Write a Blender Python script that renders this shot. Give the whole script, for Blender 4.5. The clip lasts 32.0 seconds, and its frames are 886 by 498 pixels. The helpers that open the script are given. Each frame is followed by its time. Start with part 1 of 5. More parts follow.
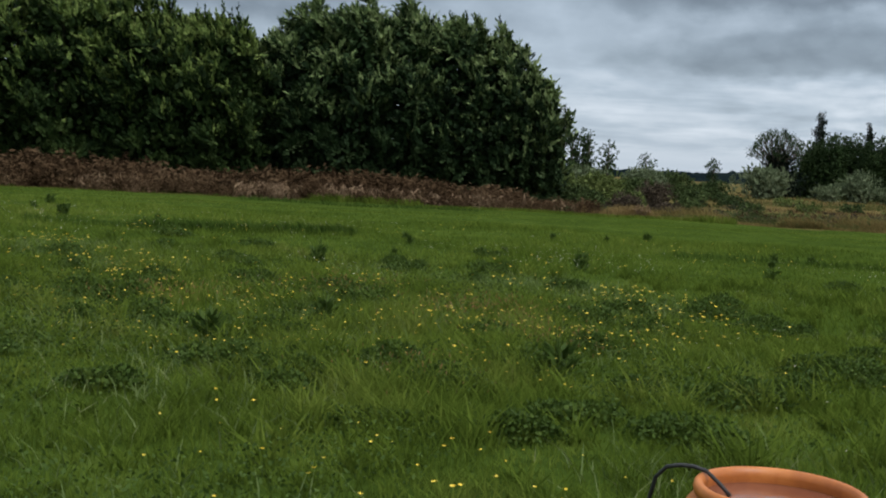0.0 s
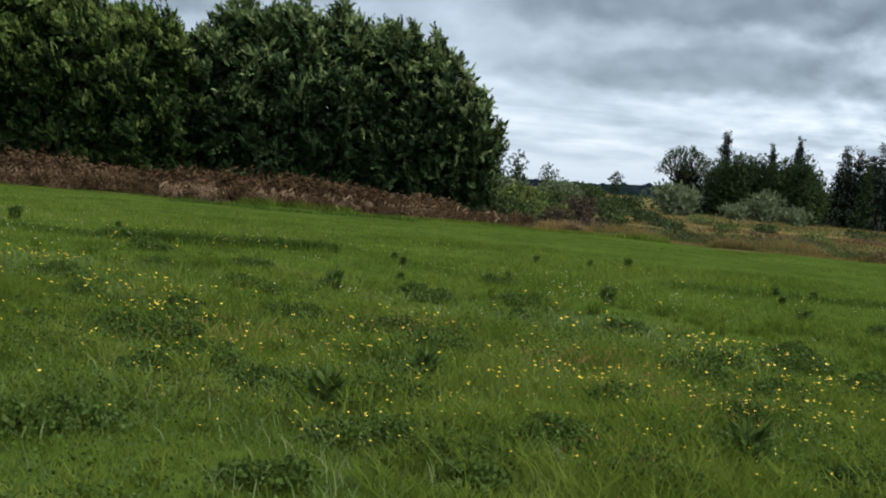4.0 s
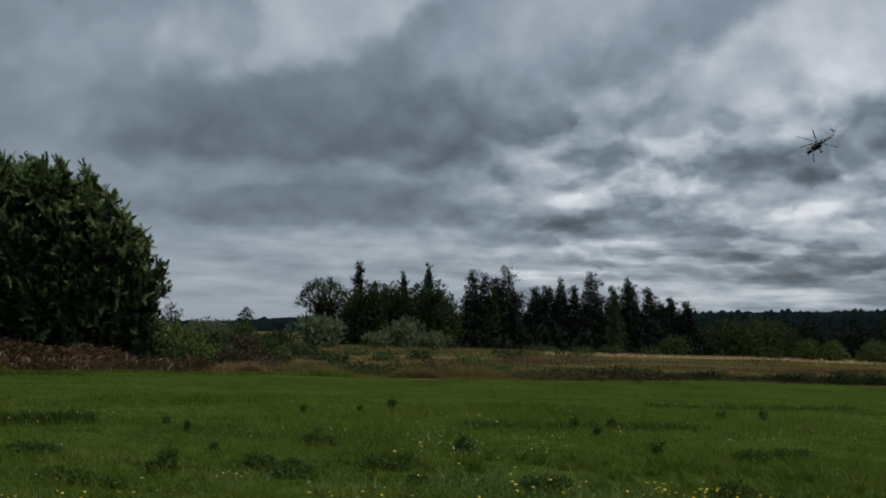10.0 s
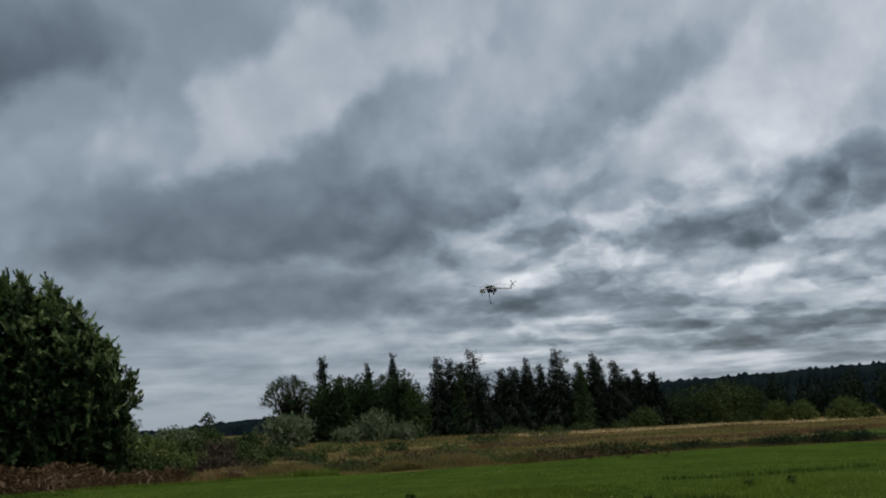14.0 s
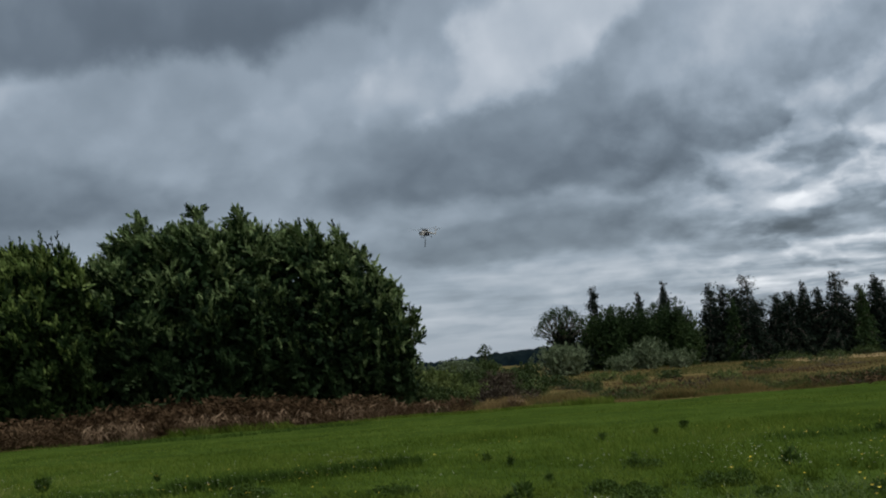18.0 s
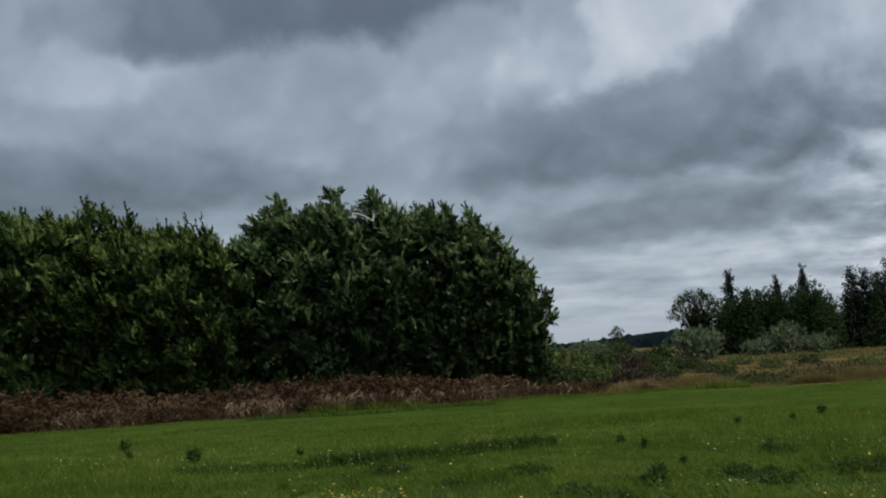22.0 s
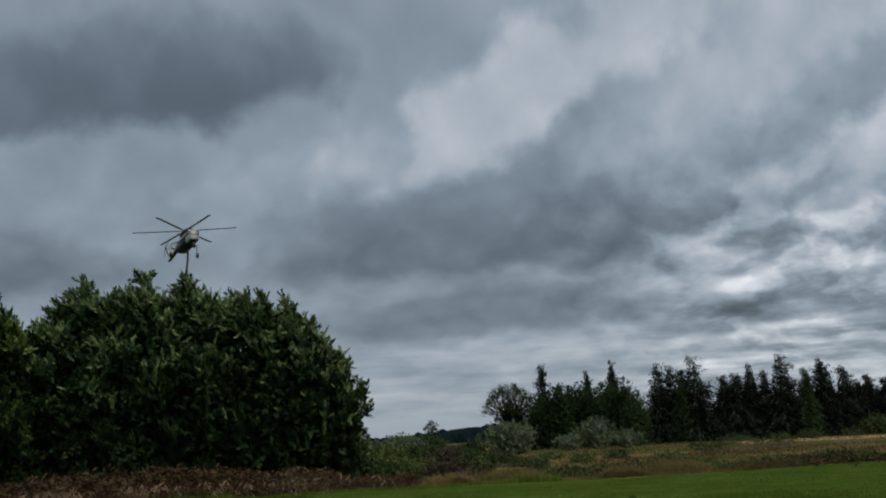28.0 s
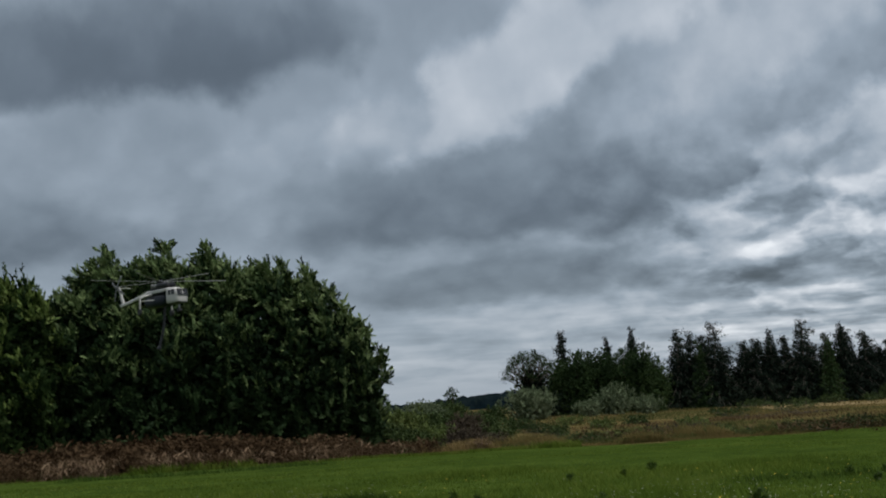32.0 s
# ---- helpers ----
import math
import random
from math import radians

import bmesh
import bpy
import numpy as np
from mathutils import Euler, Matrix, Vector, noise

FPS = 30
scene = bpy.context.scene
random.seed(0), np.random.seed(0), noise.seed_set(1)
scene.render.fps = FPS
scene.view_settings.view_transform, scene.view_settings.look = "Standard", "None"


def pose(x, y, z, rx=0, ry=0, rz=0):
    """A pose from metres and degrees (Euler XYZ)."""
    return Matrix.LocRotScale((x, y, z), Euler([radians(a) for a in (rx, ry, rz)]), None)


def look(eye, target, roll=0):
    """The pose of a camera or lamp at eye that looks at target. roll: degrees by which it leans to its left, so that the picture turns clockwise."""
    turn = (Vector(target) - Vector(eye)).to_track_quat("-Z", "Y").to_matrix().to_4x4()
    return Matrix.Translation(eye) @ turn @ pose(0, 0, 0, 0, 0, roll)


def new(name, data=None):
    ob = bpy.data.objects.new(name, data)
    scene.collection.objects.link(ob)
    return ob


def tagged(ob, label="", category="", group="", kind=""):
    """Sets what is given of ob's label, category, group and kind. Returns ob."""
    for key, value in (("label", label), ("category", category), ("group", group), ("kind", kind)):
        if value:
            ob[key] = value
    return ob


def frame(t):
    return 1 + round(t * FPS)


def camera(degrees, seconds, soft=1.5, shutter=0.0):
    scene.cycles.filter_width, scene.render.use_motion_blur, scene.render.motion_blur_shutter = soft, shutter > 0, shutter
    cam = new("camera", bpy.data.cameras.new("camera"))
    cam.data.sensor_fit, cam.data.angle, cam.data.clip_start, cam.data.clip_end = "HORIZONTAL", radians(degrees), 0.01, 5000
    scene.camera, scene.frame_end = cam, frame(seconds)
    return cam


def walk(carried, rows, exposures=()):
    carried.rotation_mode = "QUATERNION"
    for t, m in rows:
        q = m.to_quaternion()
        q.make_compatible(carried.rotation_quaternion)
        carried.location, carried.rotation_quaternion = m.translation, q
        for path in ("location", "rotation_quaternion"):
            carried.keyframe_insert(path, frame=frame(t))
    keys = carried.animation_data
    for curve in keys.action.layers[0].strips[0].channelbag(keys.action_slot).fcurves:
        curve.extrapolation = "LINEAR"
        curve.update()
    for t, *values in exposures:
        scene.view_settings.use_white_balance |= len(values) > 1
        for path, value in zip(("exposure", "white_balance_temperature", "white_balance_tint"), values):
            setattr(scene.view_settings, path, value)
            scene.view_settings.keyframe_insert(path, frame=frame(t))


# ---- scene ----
# ---- camera ----
cam = camera(41.1, 32.0, 2.0)
# seconds, x, y, z, heading to the right, pitch up, lean (degrees)
STEPS = [
    (0.0, 6.652, -1.959, 1.540, -18.43, -4.05, -3.33),
    (0.5, 6.416, -1.865, 1.569, -16.59, -3.37, -3.65),
    (1.0, 6.178, -1.757, 1.562, -14.64, -2.77, -3.92),
    (1.5, 5.947, -1.636, 1.589, -13.99, -3.05, -4.05),
    (2.0, 5.687, -1.604, 1.612, -16.62, -6.91, -4.91),
    (2.5, 5.399, -1.577, 1.588, -20.34, -7.61, -5.14),
    (3.0, 5.060, -1.509, 1.573, -21.02, -6.22, -5.90),
    (3.5, 4.752, -1.313, 1.637, -14.29, -3.47, -6.03),
    (4.0, 4.417, -1.177, 1.662, -13.19, -3.52, -5.61),
    (4.5, 4.023, -1.167, 1.668, -13.25, -3.59, -5.33),
    (6.5, 3.108, -1.294, 1.640, -14.50, -5.88, -4.11),
    (7.0, 2.677, -1.171, 1.583, -16.06, -4.78, -4.14),
    (7.5, 2.412, -0.837, 1.591, -9.37, -2.38, -4.39),
    (8.0, 2.196, -0.413, 1.602, -4.03, -0.07, -3.95),
    (8.5, 1.927, -0.043, 1.596, -2.19, 0.75, -3.65),
    (9.0, 1.707, 0.248, 1.568, -0.74, 1.40, -3.41),
    (9.5, 1.464, 0.526, 1.585, 1.72, 2.58, -2.84),
    (10.0, 1.188, 0.797, 1.581, 4.97, 4.19, -1.83),
    (10.5, 1.012, 1.116, 1.551, 8.33, 5.83, -0.68),
    (11.0, 0.934, 1.562, 1.556, 11.14, 7.23, 0.72),
    (11.5, 0.846, 1.888, 1.570, 13.12, 8.13, 1.91),
    (12.0, 0.725, 2.039, 1.567, 13.62, 8.46, 2.65),
    (12.5, 0.574, 2.029, 1.555, 13.08, 8.30, 3.04),
    (13.0, 0.368, 1.930, 1.578, 11.18, 8.44, 2.28),
    (13.5, 0.206, 1.770, 1.584, 9.47, 8.34, 2.68),
    (14.0, 0.119, 1.591, 1.569, 7.45, 8.43, 2.71),
    (14.5, 0.067, 1.416, 1.570, 5.86, 8.39, 3.14),
    (16.5, 0.018, 0.505, 1.583, -0.85, 6.52, 3.74),
    (17.0, 0.035, 0.267, 1.602, -2.74, 6.15, 3.74),
    (17.5, 0.038, 0.014, 1.622, -4.13, 5.98, 4.03),
    (18.0, 0.042, -0.163, 1.642, -5.67, 5.77, 3.85),
    (18.5, 0.049, -0.254, 1.650, -6.89, 5.59, 3.64),
    (19.0, 0.057, -0.346, 1.658, -7.98, 5.78, 3.65),
    (19.5, 0.066, -0.418, 1.663, -8.86, 6.01, 3.76),
    (20.0, 0.062, -0.473, 1.671, -10.07, 6.08, 3.98),
    (20.5, 0.071, -0.524, 1.672, -10.65, 6.06, 4.20),
    (21.0, 0.065, -0.553, 1.671, -11.09, 5.57, 3.89),
    (21.5, 0.055, -0.562, 1.665, -11.98, 5.26, 3.43),
    (22.0, 0.036, -0.542, 1.657, -12.11, 5.22, 3.09),
    (22.5, 0.015, -0.511, 1.655, -11.55, 5.27, 2.74),
    (23.0, 0.000, -0.457, 1.653, -10.52, 5.58, 2.19),
    (23.5, -0.037, -0.392, 1.653, -9.43, 5.70, 1.25),
    (24.0, -0.072, -0.280, 1.649, -7.89, 5.87, 1.15),
    (24.5, -0.098, -0.134, 1.641, -5.10, 6.76, 2.25),
    (25.0, -0.002, -0.010, 1.627, -2.88, 7.53, 2.52),
    (25.5, 0.048, 0.044, 1.613, -0.91, 8.72, 3.44),
    (27.5, -0.012, 0.054, 1.537, -2.71, 9.74, 2.83),
    (28.0, -0.024, -0.002, 1.528, -3.03, 9.29, 2.70),
    (28.5, -0.043, -0.112, 1.526, -3.86, 9.59, 3.07),
    (29.0, -0.060, -0.228, 1.528, -5.03, 9.73, 3.32),
    (29.5, -0.058, -0.301, 1.531, -5.77, 9.79, 3.57),
    (30.0, -0.037, -0.307, 1.533, -6.08, 9.19, 3.88),
    (30.5, -0.026, -0.269, 1.534, -6.24, 9.02, 4.07),
    (31.0, -0.016, -0.188, 1.534, -5.66, 8.75, 3.90),
    (31.5, -0.009, -0.096, 1.531, -5.09, 8.35, 3.31),
    (32.0, -0.000, 0.000, 1.528, -4.05, 7.75, 2.95),
]


def held(x, y, z, yaw, pitch, lean):
    return Matrix.Translation((x, y, z)) @ pose(0, 0, 0, 90 + pitch, 0, -yaw) @ pose(0, 0, 0, 0, 0, -lean)


EXPOSURES = [(0.0, 0.68), (1.0, 0.92), (1.6, 0.6), (2.0, 0.05), (2.5, 0.0), (2.75, 0.5), (3.0, 1.16), (3.4, 1.35), (3.7, 1.2), (4.0, 1.02), (4.5, 0.3),
             (6.5, 0.2), (7.0, 0.34), (7.4, 1.1), (7.8, 1.15), (8.2, 0.95), (9.0, 0.1), (10.0, -0.15), (11.0, -0.18), (13.0, -0.1), (16.5, 0.1), (19.0, 0.17), (23.0, 0.25), (25.0, 0.18), (28.0, -0.03), (32.0, 0.1)]
walk(cam, [(r[0], held(*r[1:])) for r in STEPS], EXPOSURES)

# ---- sky and light ----
# heavy broken overcast, far to near: azimuth, elevation, half width, half height, turn (degrees), grey of each cloud
CLOUDS = [
    (25.0, 14.6, 9.0, 4.0, 24, 0.75),
    (-13.5, 11.6, 7.0, 1.7, 22, 0.61),
    (-29.0, 13.6, 5.0, 1.6, 4, 0.62),
    (15.0, 14.4, 8.5, 2.2, 27, 0.53),
    (-4.0, 11.9, 9.5, 2.4, 8, 0.50),
    (1.0, 16.2, 11.0, 3.1, 24, 0.715),
    (-0.3, 9.7, 12.5, 2.9, 3, 0.40),
    (-1.2, 6.2, 10.5, 1.9, 3, 0.455),
    (-18.5, 17.2, 12.0, 3.7, 6, 0.39),
    (-28.5, 8.4, 10.5, 3.0, 2, 0.42),
    (29.0, 10.5, 6.5, 1.9, 6, 0.385),
    (34.0, 16.2, 2.8, 2.4, 0, 0.49),
    (20.9, 8.5, 4.2, 1.5, 4, 0.47),
    (14.8, 6.0, 7.0, 1.6, 1, 0.53),
    (28.0, 6.2, 5.0, 0.8, 4, 0.53),
    (24.5, 3.7, 9.0, 0.55, 1, 0.47),
]


def link(tree, a, b):
    tree.links.new(a, b)


def math_node(tree, op, a, b=None, clamp=False):
    n = tree.nodes.new("ShaderNodeMath")
    n.operation, n.use_clamp = op, clamp
    for i, v in enumerate((a, b)):
        if v is None:
            continue
        if isinstance(v, (int, float)):
            n.inputs[i].default_value = v
        else:
            link(tree, v, n.inputs[i])
    return n.outputs[0]


def noise_node(tree, vec, scale, detail=4.0, rough=0.55, distortion=0.0):
    n = tree.nodes.new("ShaderNodeTexNoise")
    n.inputs["Scale"].default_value, n.inputs["Detail"].default_value = scale, detail
    n.inputs["Roughness"].default_value, n.inputs["Distortion"].default_value = rough, distortion
    if vec is not None:
        link(tree, vec, n.inputs["Vector"])
    return n


def ramp_node(tree, fac, stops):
    n = tree.nodes.new("ShaderNodeValToRGB")
    el = n.color_ramp.elements
    while len(el) < len(stops):
        el.new(0.5)
    for e, (p, c) in zip(el, stops):
        e.position, e.color = p, (*c, 1)
    link(tree, fac, n.inputs[0])
    return n.outputs[0]


def smooth(tree, v, a, b, lo=0.0, hi=1.0):
    n = tree.nodes.new("ShaderNodeMapRange")
    n.interpolation_type = "SMOOTHSTEP"
    link(tree, v, n.inputs[0])
    for i, x in enumerate((a, b, lo, hi)):
        n.inputs[i + 1].default_value = x
    return n.outputs[0]


def cloud_space(tree, across, up, sx, sy, turn=0.0):
    """Coordinates for cloud noise, stretched along the layer and turned."""
    m = tree.nodes.new("ShaderNodeMapping")
    m.inputs["Scale"].default_value = (sx, sy, 1)
    m.inputs["Rotation"].default_value = (0, 0, radians(-turn))
    both = tree.nodes.new("ShaderNodeCombineXYZ")
    for i, v in enumerate((across, up)):
        if isinstance(v, (int, float)):
            both.inputs[i].default_value = v
        else:
            link(tree, v, both.inputs[i])
    link(tree, both.outputs[0], m.inputs[0])
    return m.outputs[0]


def make_sky():
    world = bpy.data.worlds.new("overcast_sky")
    scene.world = world
    world.use_nodes = True
    tr = world.node_tree
    tr.nodes.clear()
    out, bg = tr.nodes.new("ShaderNodeOutputWorld"), tr.nodes.new("ShaderNodeBackground")
    link(tr, bg.outputs[0], out.inputs[0])
    co = tr.nodes.new("ShaderNodeTexCoord").outputs["Generated"]
    sep = tr.nodes.new("ShaderNodeSeparateXYZ")
    link(tr, co, sep.inputs[0])
    x, y, z = sep.outputs

    def op(kind, a, b=None):
        return math_node(tr, kind, a, b)

    az = op("MULTIPLY", op("ARCTAN2", x, y), 57.2958)
    el = op("MULTIPLY", op("ARCSINE", z), 57.2958)
    # the layer closes up towards the horizon
    lift = op("ADD", op("MAXIMUM", el, -1.0), 3.0)
    high = op("MULTIPLY", op("LOGARITHM", lift, math.e), 12.0)
    # billowing outlines: one broad and one fine wandering
    broad = tr.nodes.new("ShaderNodeSeparateColor")
    link(tr, noise_node(tr, cloud_space(tr, az, high, 0.13, 0.17), 1.0, 3, 0.55).outputs["Color"], broad.inputs[0])
    curl = tr.nodes.new("ShaderNodeSeparateColor")
    link(tr, noise_node(tr, cloud_space(tr, az, high, 0.42, 0.60), 1.0, 6, 0.54).outputs["Color"], curl.inputs[0])
    tall = op("DIVIDE", lift, 15.0)
    az2 = op("ADD", az, op("ADD", op("MULTIPLY", op("SUBTRACT", broad.outputs[0], 0.5), 4.0), op("MULTIPLY", op("SUBTRACT", curl.outputs[0], 0.5), 2.8)))
    el2 = op("ADD", el, op("MULTIPLY", tall, op("ADD", op("MULTIPLY", op("SUBTRACT", broad.outputs[1], 0.5), 2.2), op("MULTIPLY", op("SUBTRACT", curl.outputs[1], 0.5), 2.0))))
    heaps = tr.nodes.new("ShaderNodeTexVoronoi")
    heaps.voronoi_dimensions, heaps.feature = "2D", "SMOOTH_F1"
    for key, val in (("Scale", 1.0), ("Detail", 1.0), ("Roughness", 0.4), ("Lacunarity", 2.3), ("Smoothness", 0.6)):
        heaps.inputs[key].default_value = val
    link(tr, cloud_space(tr, az2, high, 0.24, 0.32), heaps.inputs["Vector"])
    lump = op("SUBTRACT", heaps.outputs["Distance"], 0.42)
    spot = tr.nodes.new("ShaderNodeCombineXYZ")
    link(tr, az2, spot.inputs[0])
    link(tr, el2, spot.inputs[1])
    # thin light cover behind the clouds, brightest low down
    upper = smooth(tr, az, 2.0, 17.0, 0.57, 0.685)
    lower = smooth(tr, az, 4.0, 16.0, 0.635, 0.625)
    v = op("ADD", lower, op("MULTIPLY", smooth(tr, el, 3.5, 7.5), op("SUBTRACT", upper, lower)))
    # long flat streaks near the horizon
    rows = noise_node(tr, cloud_space(tr, az, el, 0.14, 1.5), 1.0, 6, 0.58, 0.2)
    v = op("ADD", v, op("MULTIPLY", op("SUBTRACT", smooth(tr, rows.outputs[0], 0.38, 0.64), 0.45), op("MULTIPLY", smooth(tr, el, 0.4, 1.6), op("MULTIPLY", smooth(tr, el, 6.5, 3.0, 0.0, -0.19), smooth(tr, az, 2.0, 14.0, 0.28, 1.0)))))
    for a0, e0, hw, hh, turn, grey in CLOUDS:
        m = tr.nodes.new("ShaderNodeMapping")
        m.vector_type = "TEXTURE"
        m.inputs["Location"].default_value = (a0, e0, 0)
        m.inputs["Rotation"].default_value = (0, 0, radians(turn))
        m.inputs["Scale"].default_value = (hw, hh, 1)
        link(tr, spot.outputs[0], m.inputs[0])
        q = tr.nodes.new("ShaderNodeSeparateXYZ")
        link(tr, m.outputs[0], q.inputs[0])
        qx, qy = q.outputs[0], q.outputs[1]
        sag = op("MAXIMUM", qy, op("MULTIPLY", qy, -1.35))  # flatter base
        wide = hh > 1.45
        far = op("ADD", op("SQRT", op("ADD", op("MULTIPLY", qx, qx), op("MULTIPLY", sag, sag))), op("MULTIPLY", lump, 0.5 if wide else 0.95))
        mask = smooth(tr, far, 1.20 if wide else 1.10, 0.62 if wide else 0.80, 0.0, 0.96)
        body = smooth(tr, qy, -0.25, 0.95, grey, grey + (0.09 if grey < 0.58 else 0.0))
        v = op("ADD", v, op("MULTIPLY", mask, op("SUBTRACT", body, v)))
    v = op("SUBTRACT", v, op("MULTIPLY", lump, op("MULTIPLY", smooth(tr, el, 1.0, 3.0), 0.07)))
    # lit tops and dark bases of the heaps, and soft slanting wisps
    for sx, sy, up, amp, seed in ((0.17, 0.24, 1.6, 0.078, 3.0), (0.45, 0.65, 0.7, 0.034, 9.0)):
        pair = []
        for dy in (0.0, up):
            at = cloud_space(tr, op("ADD", az, seed), op("ADD", high, dy), sx, sy, 8)
            pair.append(smooth(tr, noise_node(tr, at, 1.0, 5, 0.50, 0.15).outputs[0], 0.40, 0.62))
        side = op("MULTIPLY", smooth(tr, az, -8.0, 14.0, 0.4, 1.5), smooth(tr, el, 0.6, 2.4))
        v = op("ADD", v, op("MULTIPLY", op("MULTIPLY", op("SUBTRACT", pair[0], pair[1]), amp), op("MULTIPLY", side, smooth(tr, el, 17.0, 7.0, 0.35, 1.0))))
    # crisp low heaps on the bright side
    puffs = []
    for dy in (0.0, 0.9):
        at = cloud_space(tr, op("ADD", az2, 40.0), op("ADD", high, dy), 0.20, 0.34, 5)
        puffs.append(smooth(tr, noise_node(tr, at, 1.0, 4, 0.5, 0.1).outputs[0], 0.44, 0.56))
    zone = op("MULTIPLY", smooth(tr, az, 4.0, 11.0), op("MULTIPLY", smooth(tr, el, 1.8, 3.5), smooth(tr, el, 13.0, 9.0)))
    v = op("ADD", v, op("MULTIPLY", op("SUBTRACT", puffs[0], puffs[1]), op("MULTIPLY", zone, 0.12)))
    v = op("ADD", v, op("MULTIPLY", op("SUBTRACT", puffs[0], 0.5), op("MULTIPLY", zone, 0.05)))
    wisp = noise_node(tr, cloud_space(tr, az, high, 0.14, 0.26, 24), 1.0, 5, 0.52, 0.2)
    v = op("ADD", v, op("MULTIPLY", op("SUBTRACT", wisp.outputs[0], 0.5), op("MULTIPLY", smooth(tr, el, 1.5, 6.0), 0.075)))
    cloud = ramp_node(tr, v, [(0.28, (0.056, 0.072, 0.090)), (0.40, (0.105, 0.132, 0.164)), (0.50, (0.171, 0.211, 0.255)), (0.60, (0.266, 0.318, 0.378)), (0.70, (0.402, 0.448, 0.505)), (0.80, (0.566, 0.604, 0.655)), (0.90, (0.757, 0.787, 0.825))])
    # thinner, brighter cover overhead
    over = tr.nodes.new("ShaderNodeMixRGB")
    link(tr, smooth(tr, el, 26.0, 60.0), over.inputs[0])
    link(tr, cloud, over.inputs[1])
    over.inputs[2].default_value = (0.92, 0.95, 0.97, 1)
    blue = tr.nodes.new("ShaderNodeTexSky")
    blue.sky_type, blue.sun_disc = "NISHITA", False
    blue.sun_elevation, blue.sun_rotation = radians(48), radians(60)
    dim = tr.nodes.new("ShaderNodeMixRGB")
    dim.blend_type, dim.inputs[0].default_value = "ADD", 0.006
    link(tr, over.outputs[0], dim.inputs[1])
    link(tr, blue.outputs[0], dim.inputs[2])
    link(tr, dim.outputs[0], bg.inputs[0])
    bg.inputs[1].default_value = 1.0


make_sky()
sun = new("sun", bpy.data.lights.new("sun", "SUN"))
sun.data.energy, sun.data.angle, sun.data.color = 1.3, radians(10), (1.0, 0.97, 0.92)
sun.matrix_world = look((60, -30, 90), (0, 0, 0))


# ---- materials ----
def material(name, stops, rough=0.7, scale=3.0, detail=4.0, bump=0.0, bump_scale=None, island=0.0, object_rand=0.0, metal=0.0, translucent=0.0, spec=0.3):
    m = bpy.data.materials.new(name)
    m.use_nodes = True
    tr = m.node_tree
    tr.nodes.clear()
    out, b = tr.nodes.new("ShaderNodeOutputMaterial"), tr.nodes.new("ShaderNodeBsdfPrincipled")
    geo = tr.nodes.new("ShaderNodeNewGeometry")
    co = tr.nodes.new("ShaderNodeTexCoord").outputs["Object"]
    n1 = noise_node(tr, co, scale, detail, 0.6)
    n2 = noise_node(tr, co, scale * 0.13, 2, 0.5)
    f = math_node(tr, "ADD", math_node(tr, "MULTIPLY", n1.outputs[0], 0.6), math_node(tr, "MULTIPLY", n2.outputs[0], 0.4))
    f = smooth(tr, f, 0.3, 0.7)
    if island:
        f = math_node(tr, "ADD", math_node(tr, "MULTIPLY", f, 1 - island), math_node(tr, "MULTIPLY", geo.outputs["Random Per Island"], island))
    if object_rand:
        info = tr.nodes.new("ShaderNodeObjectInfo")
        f = math_node(tr, "ADD", f, math_node(tr, "MULTIPLY", math_node(tr, "SUBTRACT", info.outputs["Random"], 0.5), object_rand), True)
    col = ramp_node(tr, f, stops)
    link(tr, col, b.inputs["Base Color"])
    b.inputs["Roughness"].default_value, b.inputs["Metallic"].default_value = rough, metal
    b.inputs["Specular IOR Level"].default_value = spec
    if bump:
        nb = noise_node(tr, co, bump_scale or scale * 4, 5, 0.6)
        bp = tr.nodes.new("ShaderNodeBump")
        bp.inputs["Strength"].default_value = bump
        bp.inputs["Distance"].default_value = 0.05
        link(tr, nb.outputs[0], bp.inputs["Height"])
        link(tr, bp.outputs[0], b.inputs["Normal"])
    if translucent:
        t = tr.nodes.new("ShaderNodeBsdfTranslucent")
        link(tr, col, t.inputs[0])
        mix = tr.nodes.new("ShaderNodeMixShader")
        mix.inputs[0].default_value = translucent
        link(tr, b.outputs[0], mix.inputs[1])
        link(tr, t.outputs[0], mix.inputs[2])
        link(tr, mix.outputs[0], out.inputs[0])
    else:
        link(tr, b.outputs[0], out.inputs[0])
    return m


FIELD = material("field_turf", [(0.0, (0.0212, 0.0366, 0.0071)), (0.5, (0.0401, 0.0673, 0.0112)), (1.0, (0.0661, 0.0979, 0.0183))], 0.9, 2.2, 6, 0.6, 14, spec=0.0)
ROUGH = material("dry_ground", [(0.0, (0.050, 0.052, 0.017)), (0.5, (0.098, 0.080, 0.031)), (1.0, (0.15, 0.112, 0.050))], 0.9, 0.2, 5, 0.6, 9, spec=0.0)
GRASS = material("grass_blades", [(0.0, (0.0471, 0.0738, 0.0118)), (0.45, (0.0920, 0.1380, 0.0203)), (0.8, (0.1423, 0.1840, 0.0332)), (1.0, (0.2461, 0.2440, 0.0910))], 0.6, 0.9, 3, island=0.2, translucent=0.4, spec=0.0)
GRASS_DARK = material("rank_grass", [(0.0, (0.026, 0.048, 0.010)), (0.5, (0.045, 0.080, 0.015)), (1.0, (0.075, 0.115, 0.025))], 0.55, 1.5, 3, island=0.6, translucent=0.2, spec=0.0)
